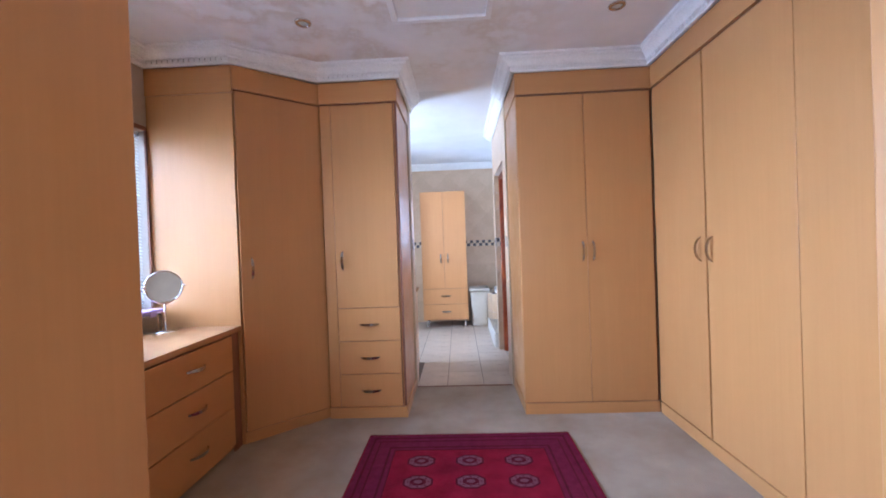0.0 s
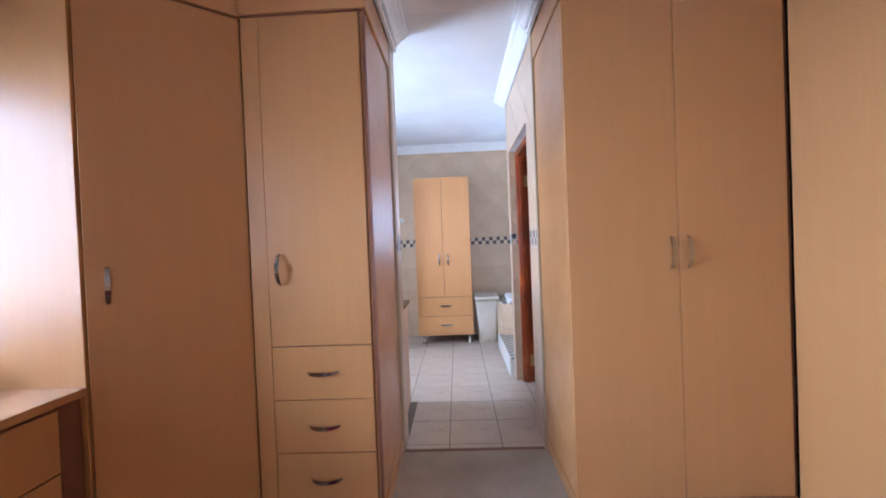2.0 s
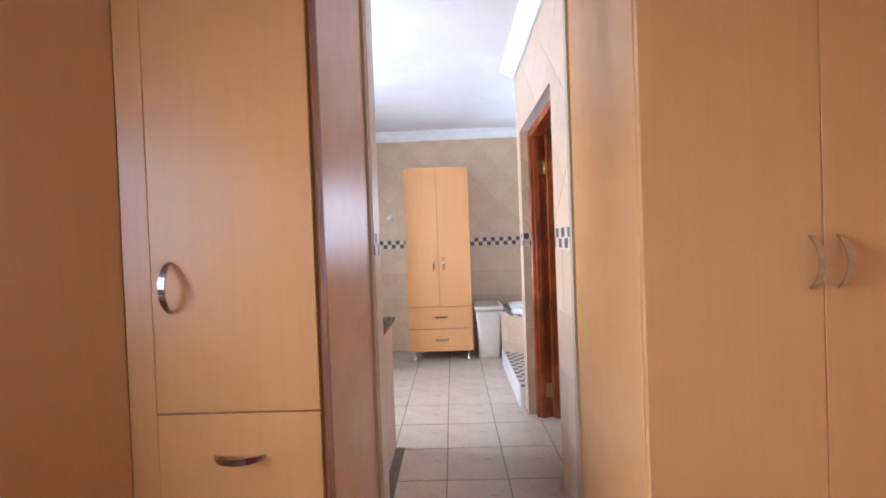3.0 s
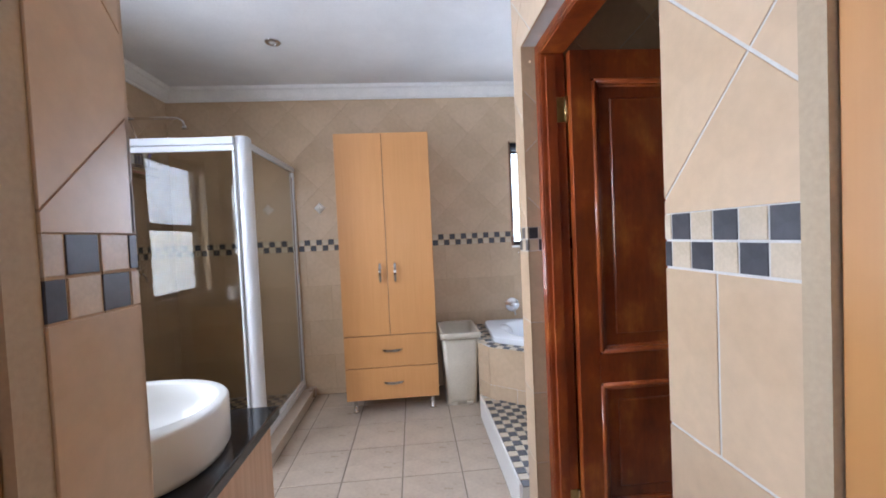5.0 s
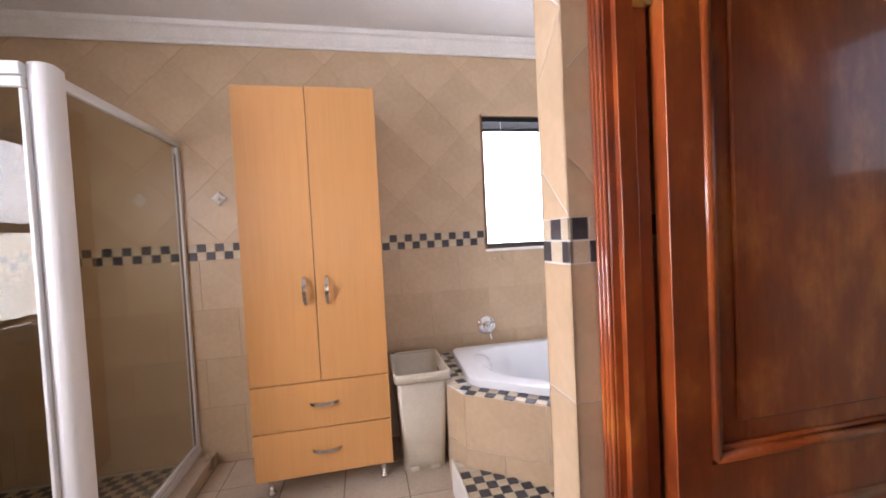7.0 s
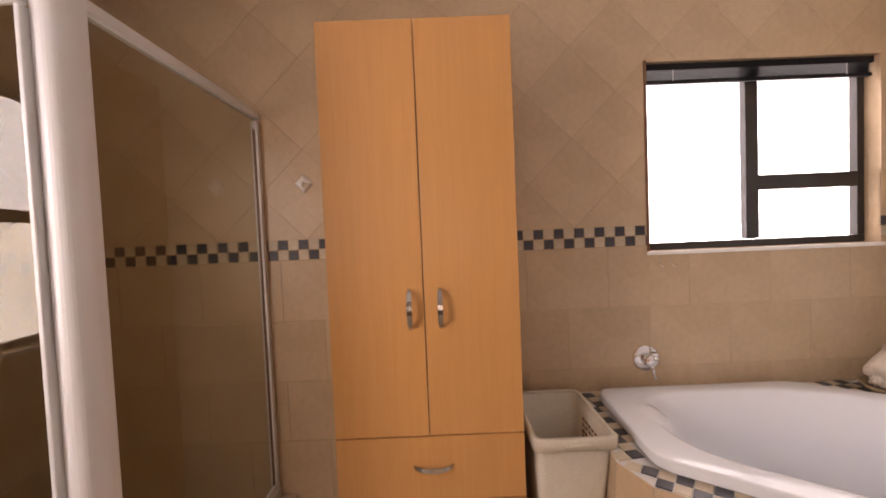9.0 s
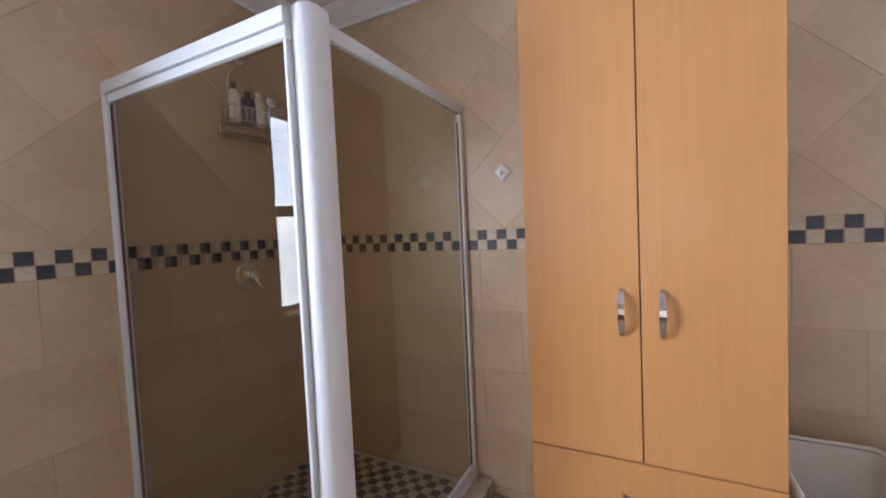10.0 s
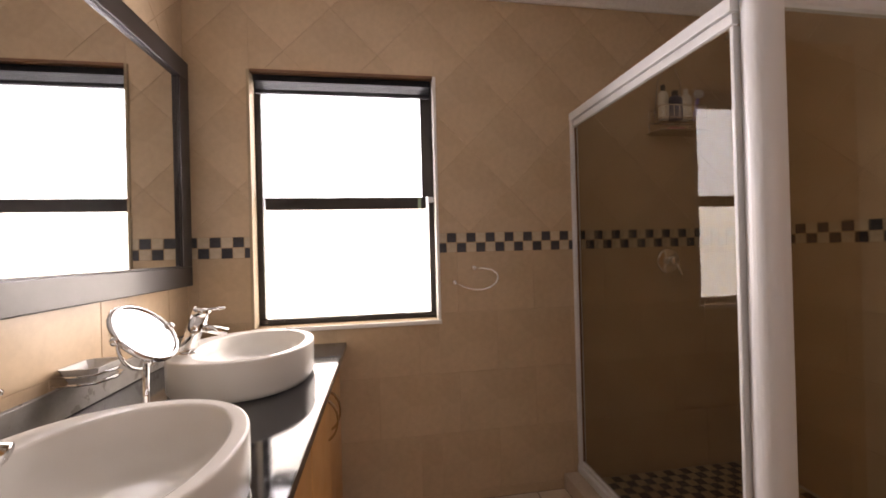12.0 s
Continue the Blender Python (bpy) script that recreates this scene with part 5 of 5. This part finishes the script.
    part("rose", lathe([(0, 0.006), (0.028, 0.006), (0.030, 0.0), (0, 0.0)], 20), CHROME, h, "", pose(LEFT, 6.06, 2.255, 0, 90, 0), True)
    arc = [(LEFT + 0.006, 6.06, 2.255), (LEFT + 0.12, 6.06, 2.258), (LEFT + 0.28, 6.06, 2.258), (LEFT + 0.35, 6.06, 2.252), (LEFT + 0.385, 6.06, 2.230), (LEFT + 0.395, 6.06, 2.195)]
    part("arm", tube(arc, 0.010, 12), CHROME, h, "", None, True)
    part("spray_head", lathe([(0, 0.0), (0.020, -0.002), (0.022, -0.012), (0.012, -0.05 + 0.062), (0, 0.014)], 20), CHROME, h, "", pose(LEFT + 0.395, 6.06, 2.188), True)


shower()


def shower_caddy():
    c = thing("shower_caddy", (LEFT + 0.07, 6.05, 1.92), "wire shower caddy hung from the shower arm", "caddy")
    x0, x1, y0, y1 = LEFT + 0.012, LEFT + 0.125, 5.93, 6.18
    for z in (1.915, 1.98):
        part("wire_ring", tube([(x0, y0, z), (x1, y0, z), (x1, y1, z), (x0, y1, z)], 0.003, 6, True), CHROME, c)
    for k in range(9):
        y = y0 + (y1 - y0) * k / 8
        part("wire", tube([(x0, y, 1.98), (x0, y, 1.915), (x1, y, 1.915), (x1, y, 1.98)], 0.0018, 5), CHROME, c)
    part("hanger", tube([(x0, 5.96, 1.915), (x0, 5.99, 2.15), (x0 + 0.01, 6.06, 2.272), (x0, 6.13, 2.15), (x0, 6.12, 1.915)], 0.0035, 6), CHROME, c, "", None, True)
    part("lower_tray", box(x0, x1, y0 - 0.02, y1 + 0.02, 1.850, 1.856, 0.002), STEEL, c)
    for y in (y0, y1):
        part("wire", tube([(x0, y, 1.915), (x0, y, 1.856)], 0.003, 6), CHROME, c)
    for y, r, h, mat, cap, lab in ((5.975, 0.027, 0.165, SWITCH, BRONZE, "white shampoo bottle with a dark cap in the caddy"), (6.046, 0.038, 0.140, plain("navy_plastic", (0.022, 0.035, 0.11), 0.3), BLACK, "dark blue shampoo bottle in the caddy"), (6.110, 0.029, 0.150, SOAP, SWITCH, "pale shampoo bottle in the caddy")):
        b = thing("shampoo_bottle", (LEFT + 0.068, y, 1.919), lab, "bottle", "bottles in the shower caddy")
        at = (LEFT + 0.068, y, 1.919)
        part("body", lathe([(0, 0), (r * 0.92, 0), (r, 0.006), (r, h * 0.78), (r * 0.75, h * 0.88), (r * 0.42, h * 0.92), (0, h * 0.92)], 20, 0.8, 1.0, at), mat, b, "", None, True)
        part("cap", lathe([(0, h * 0.921), (r * 0.45, h * 0.921), (r * 0.45, h * 1.1), (r * 0.38, h * 1.12), (0, h * 1.12)], 16, 0.8, 1.0, at), cap, b, "", None, True)
    br = thing("bath_brush", (LEFT + 0.07, 6.16, 1.858), "lilac plastic bath brush standing in the caddy", "brush")
    part("grip", tube([(LEFT + 0.07, 6.155, 1.919), (LEFT + 0.075, 6.165, 1.99), (LEFT + 0.085, 6.170, 2.04)], 0.009, 10), PURPLE, br, "", None, True)
    part("head", lathe([(0, -0.012), (0.022, -0.010), (0.026, 0.0), (0.022, 0.010), (0, 0.012)], 18, 1.0, 1.0), SWITCH, br, "pale bristle head", pose(LEFT + 0.088, 6.172, 2.055, 0, 70, 0), True)
    s = thing("soap_bar", (LEFT + 0.07, 6.05, 1.857), "worn pinkish soap bar on the caddy tray", "soap")
    part("bar", box(LEFT + 0.04, LEFT + 0.10, 5.99, 6.08, 1.8565, 1.878, 0.008), plain("pink_soap", (0.55, 0.22, 0.20), 0.4), s)


shower_caddy()


def ceramic_hook():
    h = thing("robe_hook", (-0.755, BACK, 1.614), "white ceramic diamond robe hook on the tiles", "hook")
    p = 0.048
    bm = bmesh.new()
    base = [bm.verts.new(v) for v in ((-p, 0, 0), (0, 0, -p), (p, 0, 0), (0, 0, p))]
    top = [bm.verts.new((v.co.x * 0.75, -0.016, v.co.z * 0.75)) for v in base]
    tip = bm.verts.new((0, -0.024, 0.002))
    for k in range(4):
        bm.faces.new((base[k], base[(k + 1) % 4], top[(k + 1) % 4], top[k]))
        bm.faces.new((top[k], top[(k + 1) % 4], tip))
    bm.faces.new(base[::-1])
    part("base", bm, SWITCH, h, "", pose(-0.755, BACK, 1.614))
    part("knob", lathe([(0, 0.016), (0.010, 0.014), (0.013, 0.006), (0.008, 0.0), (0.007, -0.016), (0, -0.016)], 14), SWITCH, h, "", pose(-0.755, BACK - 0.032, 1.609, 90, 0, 0), True)


ceramic_hook()


def towel_ring():
    """Open oval wire between two small wall plates, bowed out from the wall."""
    r = thing("towel_ring", (LEFT, 4.935, 1.1), "thin chrome oval towel ring on the tiled wall", "towel ring")
    line = ((4.935, 1.165), (4.975, 1.163), (5.012, 1.156), (5.034, 1.140), (5.040, 1.118), (5.028, 1.094), (5.000, 1.073), (4.962, 1.061), (4.920, 1.060), (4.880, 1.072), (4.835, 1.095))
    pts = [(LEFT + 0.006 + 0.070 * math.sin(math.pi * k / 10) ** 0.7, y, z) for k, (y, z) in enumerate(line)]
    part("wire", tube(pts, 0.0045, 8), CHROME, r, "", None, True)
    for y, z in (line[0], line[-1]):
        part("wall_plate", lathe([(0, 0.012), (0.011, 0.010), (0.013, 0.0), (0, 0)], 16), CHROME, r, "", pose(LEFT, y, z, 0, 90, 0), True)


towel_ring()
hk = thing("small_hook", (0.965, BACK, 1.175), "small bent wire hooks under the window", "hook")
for dx in (0.0, 0.055):
    part("wire", tube([(0.965 + dx, BACK - 0.002, 1.192), (0.962 + dx, BACK - 0.014, 1.15), (0.970 + dx, BACK - 0.022, 1.138), (0.980 + dx, BACK - 0.020, 1.15)], 0.0025, 6), STEEL, hk, "", None, True)

# ---- vanity ----
VZ = 0.83


def vanity():
    v = thing("vanity_unit", (-1.3, 3.9, 0), "peach laminate basin cabinet under a black granite top", "vanity")
    part("carcass", box(LEFT + 0.002, -0.44, SOUTH + 0.001, 4.245, 0.08, VZ - 0.031), PEACH, v)
    part("end_panel", box(-0.439, -0.420, SOUTH + 0.001, 4.265, 0.0, VZ - 0.031, 0.002), PEACH, v)
    part("plinth", box(LEFT + 0.002, -0.44, SOUTH + 0.01, 4.19, 0.0, 0.079), PEACH, v)
    xs = [LEFT + 0.004, -1.57, -1.18, -0.79, -0.442]
    for i, (a, b) in enumerate(zip(xs, xs[1:])):
        d = part("door", box(a + 0.002, b - 0.002, 4.247, 4.265, 0.085, VZ - 0.04, 0.002), BEECH, v)
        handle(d, (b - 0.045) if i % 2 == 0 else (a + 0.045), 4.265, 0.64, 180)
    part("worktop", box(LEFT + 0.001, -0.402, SOUTH + 0.001, 4.300, VZ - 0.030, VZ, 0.004), GRANITE, v, "polished black granite worktop")
    u = structure("upstand", box(LEFT + 0.001, -0.406, SOUTH + 0.0005, SOUTH + 0.016, VZ + 0.0005, VZ + 0.085, 0.003), mottled("grey_tile_strip", (0.22, 0.20, 0.18), (0.30, 0.28, 0.25), 12, 0.3), "grey tiled upstand behind the counter", "upstand")


vanity()


def basin(x, y, dx):
    """Oval vessel basin with a flat tap ledge at the back and a mixer on it."""
    b = thing("wash_basin", (x, y, VZ), "white oval vessel basin on black granite", "basin", "basins")
    bm, n = bmesh.new(), 64
    sx, sy, top = 0.254, 0.222, 0.122

    def oval(a, c, z, dy=0.0):
        return [bm.verts.new((x + a * math.copysign(abs(math.cos(k * math.tau / n)) ** 0.92, math.cos(k * math.tau / n)), y + dy + c * math.copysign(abs(math.sin(k * math.tau / n)) ** 0.92, math.sin(k * math.tau / n)), VZ + z)) for k in range(n)]
    rings = [oval(sx - 0.020, sy - 0.020, 0.0005), oval(sx - 0.006, sy - 0.006, 0.004), oval(sx, sy, 0.020), oval(sx, sy, top - 0.006), oval(sx - 0.001, sy - 0.001, top - 0.003), oval(sx - 0.004, sy - 0.004, top), oval(sx - 0.006, sy - 0.006, top)]
    rings += [oval(sx - 0.026, sy - 0.047, top, 0.022), oval(sx - 0.030, sy - 0.051, top - 0.001, 0.022), oval(sx - 0.034, sy - 0.055, top - 0.006, 0.022), oval(sx - 0.040, sy - 0.060, top - 0.040, 0.022), oval(sx - 0.062, sy - 0.078, top - 0.074, 0.022), oval(sx - 0.120, sy - 0.115, top - 0.094, 0.020), oval(0.05, 0.04, top - 0.100, 0.015)]
    for u, w in zip(rings, rings[1:]):
        for k in range(n):
            bm.faces.new((u[k], u[(k + 1) % n], w[(k + 1) % n], w[k]))
    bm.faces.new(rings[-1]), bm.faces.new(rings[0][::-1])
    part("bowl", bm, SANITARY, b, "", None, True)
    part("waste", lathe([(0, 0.005), (0.020, 0.004), (0.024, 0.0)], 20), CHROME, b, "", pose(x, y + 0.015, VZ + top - 0.0975), True)
    t = thing("basin_mixer", (x + dx, y - 0.140, VZ + top), "slanted chrome single-lever basin mixer", "tap", "basin mixers")
    bx, by, bz = x + dx, y - 0.140, VZ + top
    part("base", lathe([(0, 0), (0.026, 0), (0.027, 0.006), (0.022, 0.012), (0, 0.012)], 24, at=(bx, by, bz)), CHROME, t, "", None, True)
    up = Vector((-0.06, 0.34, 1)).normalized()
    o = Vector((bx, by, bz + 0.008))
    part("body", tube([tuple(o), tuple(o + up * 0.115)], 0.0235, 20), CHROME, t, "", None, True)
    part("cap", tube([tuple(o + up * 0.117), tuple(o + up * 0.142)], 0.0245, 20), CHROME, t, "", None, True)
    part("lever", tube([tuple(o + up * 0.135), tuple(o + up * 0.142 + Vector((-0.015, 0.062, -0.004)))], lambda f: 0.0055 - 0.001 * f, 10), CHROME, t, "", None, True)
    part("spout", tube([tuple(o + up * 0.082), tuple(o + up * 0.082 + Vector((-0.02, 0.085, -0.028)))], 0.0135, 14), CHROME, t, "", None, True)


basin(-1.480, 4.002, 0.110)
basin(-0.694, 4.018, 0.110)
table_mirror((-0.995, 3.945, VZ), 172, -40, 0.074, 0.260, "round swivel makeup mirror standing between the basins")


def soap_dish(x, z):
    d = thing("soap_dish", (x, SOUTH, z), "glass soap dish in a chrome wire wall holder", "soap dish")
    loop = [(x - 0.065, SOUTH + 0.002, z), (x - 0.070, SOUTH + 0.06, z), (x - 0.055, SOUTH + 0.10, z), (x, SOUTH + 0.115, z), (x + 0.055, SOUTH + 0.10, z), (x + 0.070, SOUTH + 0.06, z), (x + 0.065, SOUTH + 0.002, z)]
    part("wire", tube(loop, 0.0045, 8), CHROME, d, "", None, True)
    part("wire", tube([(a, b, c + 0.022) for a, b, c in loop], 0.003, 8), CHROME, d, "", None, True)
    part("wall_plate", lathe([(0, 0.010), (0.020, 0.008), (0.022, 0.0), (0, 0)], 20), CHROME, d, "", pose(x - 0.065, SOUTH, z, -90, 0, 0), True)
    bm = bmesh.new()
    loops = []
    for g, h in ((-0.016, 0.002), (-0.012, 0.0), (0.004, 0.040), (0.001, 0.040), (-0.018, 0.008)):
        loops.append([bm.verts.new((x + u * (0.060 + g), SOUTH + 0.056 + v * (0.046 + g), z + h)) for u, v in ((-1, -0.7), (-0.8, -1), (0.8, -1), (1, -0.7), (1, 0.7), (0.8, 1), (-0.8, 1), (-1, 0.7))])
    for p, q in zip(loops, loops[1:]):
        for k in range(8):
            bm.faces.new((p[k], p[(k + 1) % 8], q[(k + 1) % 8], q[k]))
    bm.faces.new(loops[0][::-1]), bm.faces.new(loops[-1])
    part("dish", bm, mottled("frosted_glass", (0.50, 0.49, 0.46), (0.58, 0.57, 0.54), 20, 0.18, 0.0), d, "frosted glass dish")


soap_dish(-1.27, 0.925)

# sunlit patch on the toilet floor, made as a thin white sheet
patch_ = thing("floor_sun_patch", (0.66, 3.95, 0), "thin white sheet for a sun patch on the floor inside the toilet doorway", "mat")
part("bright_sheet", prism([(0.60, 3.86), (0.86, 3.86), (0.86, 4.12), (0.64, 4.12)], 0.0015, 0.012, 0.003), SOAP, patch_)

# ---- tiled faces, last ----
w_north, w_west, w_east, w_south, w_side = (bpy.data.objects[n] for n in ("wall_north", "wall_west", "wall_east", "wall_south", "wall_toilet"))
tile_wall(w_north, plane((0, BACK, 0), (1, 0, 0), (0, -1, 0)), LEFT, RIGHT, [WIN2], (0.31, 0.11), -0.755, 1, flip=-0.2)
tile_wall(w_west, plane((LEFT, 0, 0), (0, 1, 0), (1, 0, 0)), SOUTH, BACK, [WIN1], (0.05, 0.25), 0.12, 1)
tile_wall(w_east, plane((RIGHT, 0, 0), (0, -1, 0), (-1, 0, 0)), -BACK, -4.81, [], (0.15, 0.35), 0.0, 0, TOP, 0.53)
tile_wall(w_south, plane((0, SOUTH, 0), (-1, 0, 0), (0, 1, 0)), 0.400, 1.96, [], (0.2, 0.0), 0.0, 0, TOP, 0.83)
tile_wall(w_side, plane((SIDE, 0, 0), (0, -1, 0), (-1, 0, 0)), -4.81, -3.522, [(-DOORWAY[1], -DOORWAY[0], 0, DOORWAY[3])], (-3.665, -3.465), -3.815, 0, shift=-0.022, joint=0.005)
# reveals of the toilet doorway, jamb of the passage, pier end
tile_wall(w_side, plane((0, DOORWAY[1], 0), (1, 0, 0), (0, -1, 0)), SIDE, 0.566, [(0, 1, DOORWAY[3], 3)], (0.30,), 0.2, 1)
tile_wall(w_side, plane((0, 4.81, 0), (-1, 0, 0), (0, 1, 0)), -0.63, -SIDE, [], (0.30,), 0.2, 1)
w_inner = bpy.data.objects["wall_toilet_north"]
tile_wall(w_inner, plane((0, 4.697, 0), (1, 0, 0), (0, -1, 0)), 0.672, RIGHT, [], (0.31, 0.11), 0.2, 1)
tile_wall(w_south, plane((-0.363, 0, 0), (0, 1, 0), (1, 0, 0)), 3.523, 3.665, [], (0.10, 0.30), 3.50, 0)
tile_wall(bpy.data.objects["wall_passage_pier"], plane((0, 3.6665, 0), (-1, 0, 0), (0, 1, 0)), 0.363, 0.399, [], (0.2, 0.0), 0.0, 0)
# bath surround faces, deck and step mosaics
for (a, b) in zip(DECK[:4], DECK[1:5]):
    a, b = Vector(a), Vector(b)
    L = (b - a).length
    u = (b - a).normalized()
    nrm = Vector((u.y, -u.x))
    m = plane((a.x + nrm.x * 0.004, a.y + nrm.y * 0.004, 0), (u.x, u.y, 0), (nrm.x, nrm.y, 0))
    if (m.to_3x3() @ Vector((0, 1, 0))).z < 0:
        m = plane((b.x + nrm.x * 0.004, b.y + nrm.y * 0.004, 0), (-u.x, -u.y, 0), (nrm.x, nrm.y, 0))
    lay("tile", surround, m, brick_grid(0, L, 0.531, 0.0, 0.40, 0.27, 0.003, (0.0, 0.2)), WALL_TILE, [(0, L, 0, 0.531)])


def inside(p, poly):
    c = False
    for (x0, y0), (x1, y1) in zip(poly, poly[1:] + poly[:1]):
        if (y0 > p[1]) != (y1 > p[1]) and p[0] < (x1 - x0) * (p[1] - y0) / (y1 - y0) + x0:
            c = not c
    return c


def off_edge(p, poly):
    best = 9
    for a, b in zip(poly, poly[1:] + poly[:1]):
        a, b, q = Vector(a), Vector(b), Vector(p)
        t = max(0, min(1, (q - a).dot(b - a) / (b - a).length_squared))
        best = min(best, (q - a - (b - a) * t).length)
    return best


def mosaic_field(parent, origin, turn, ext, z, poly, keep, size=0.05, joint=0.004):
    """Square mosaic on a level surface, whole pieces whose middle lies in poly and passes keep."""
    c, s = math.cos(radians(turn)), math.sin(radians(turn))
    half = size / 2 - joint / 2
    sq = [(-half, -half), (half, -half), (half, half), (-half, half)]
    for i in range(-ext, ext):
        for j in range(-ext, ext):
            p = (origin[0] + (i + 0.5) * size * c - (j + 0.5) * size * s, origin[1] + (i + 0.5) * size * s + (j + 0.5) * size * c)
            if inside(p, poly) and keep(p):
                me = piece_mesh("mosaic_tile", sq, MOSAIC_DARK if (i + j) % 2 == 0 else MOSAIC_PALE, 0.006, 0.0008)
                part("mosaic_tile", me, None, parent, "", pose(p[0], p[1], z, 0, 0, turn))


ang = math.degrees(math.atan2(5.13 - 5.80, 1.400 - 0.528))
mosaic_field(surround, (0.528, 5.80), ang, 40, 0.535, DECK, lambda p: not inside(p, RIM) and off_edge(p, DECK) > 0.018 and p[1] < 5.935)
mosaic_field(surround, (0.482, 5.94), 98.2, 40, 0.535, DECK, lambda p: not inside(p, RIM) and p[1] > 5.94 and off_edge(p, DECK) > 0.018)
mosaic_field(step, (0.475, 4.81), 0, 40, 0.166, STEP, lambda p: off_edge(p, STEP) > 0.018)
tray = bpy.data.objects["shower_floor"]
mosaic_field(tray, (-1.50, 6.0), 0, 30, 0.033, [(LEFT, 5.541), (-1.006, 5.541), (-1.006, BACK), (LEFT, BACK)], lambda p: LEFT + 0.02 < p[0] < -1.025 and 5.56 < p[1] < 6.515)
# floor tiles
P = 0.334
grid = []
for i in range(-14, 14):
    for j in range(-14, 14):
        a, b = 0.243 + i * P, 5.907 + j * P
        grid.append([(a + 0.003, b + 0.003), (a + P - 0.003, b + 0.003), (a + P - 0.003, b + P - 0.003), (a + 0.003, b + P - 0.003)])
lay("floor_tile", floor_bath, plane((0, 0, 0), (1, 0, 0), (0, 0, 1)), grid, FLOOR_TILE, [(-0.362, 0.503, 3.512, 4.26), (LEFT + 0.004, 0.503, 4.26, 4.82), (LEFT + 0.004, 0.46, 4.82, 5.39), (-0.864, 0.46, 5.39, BACK - 0.004), (0.503, 2.11, 3.54, 4.69), (0.46, 0.56, 5.88, BACK - 0.004)], 0.008, 0.0015)
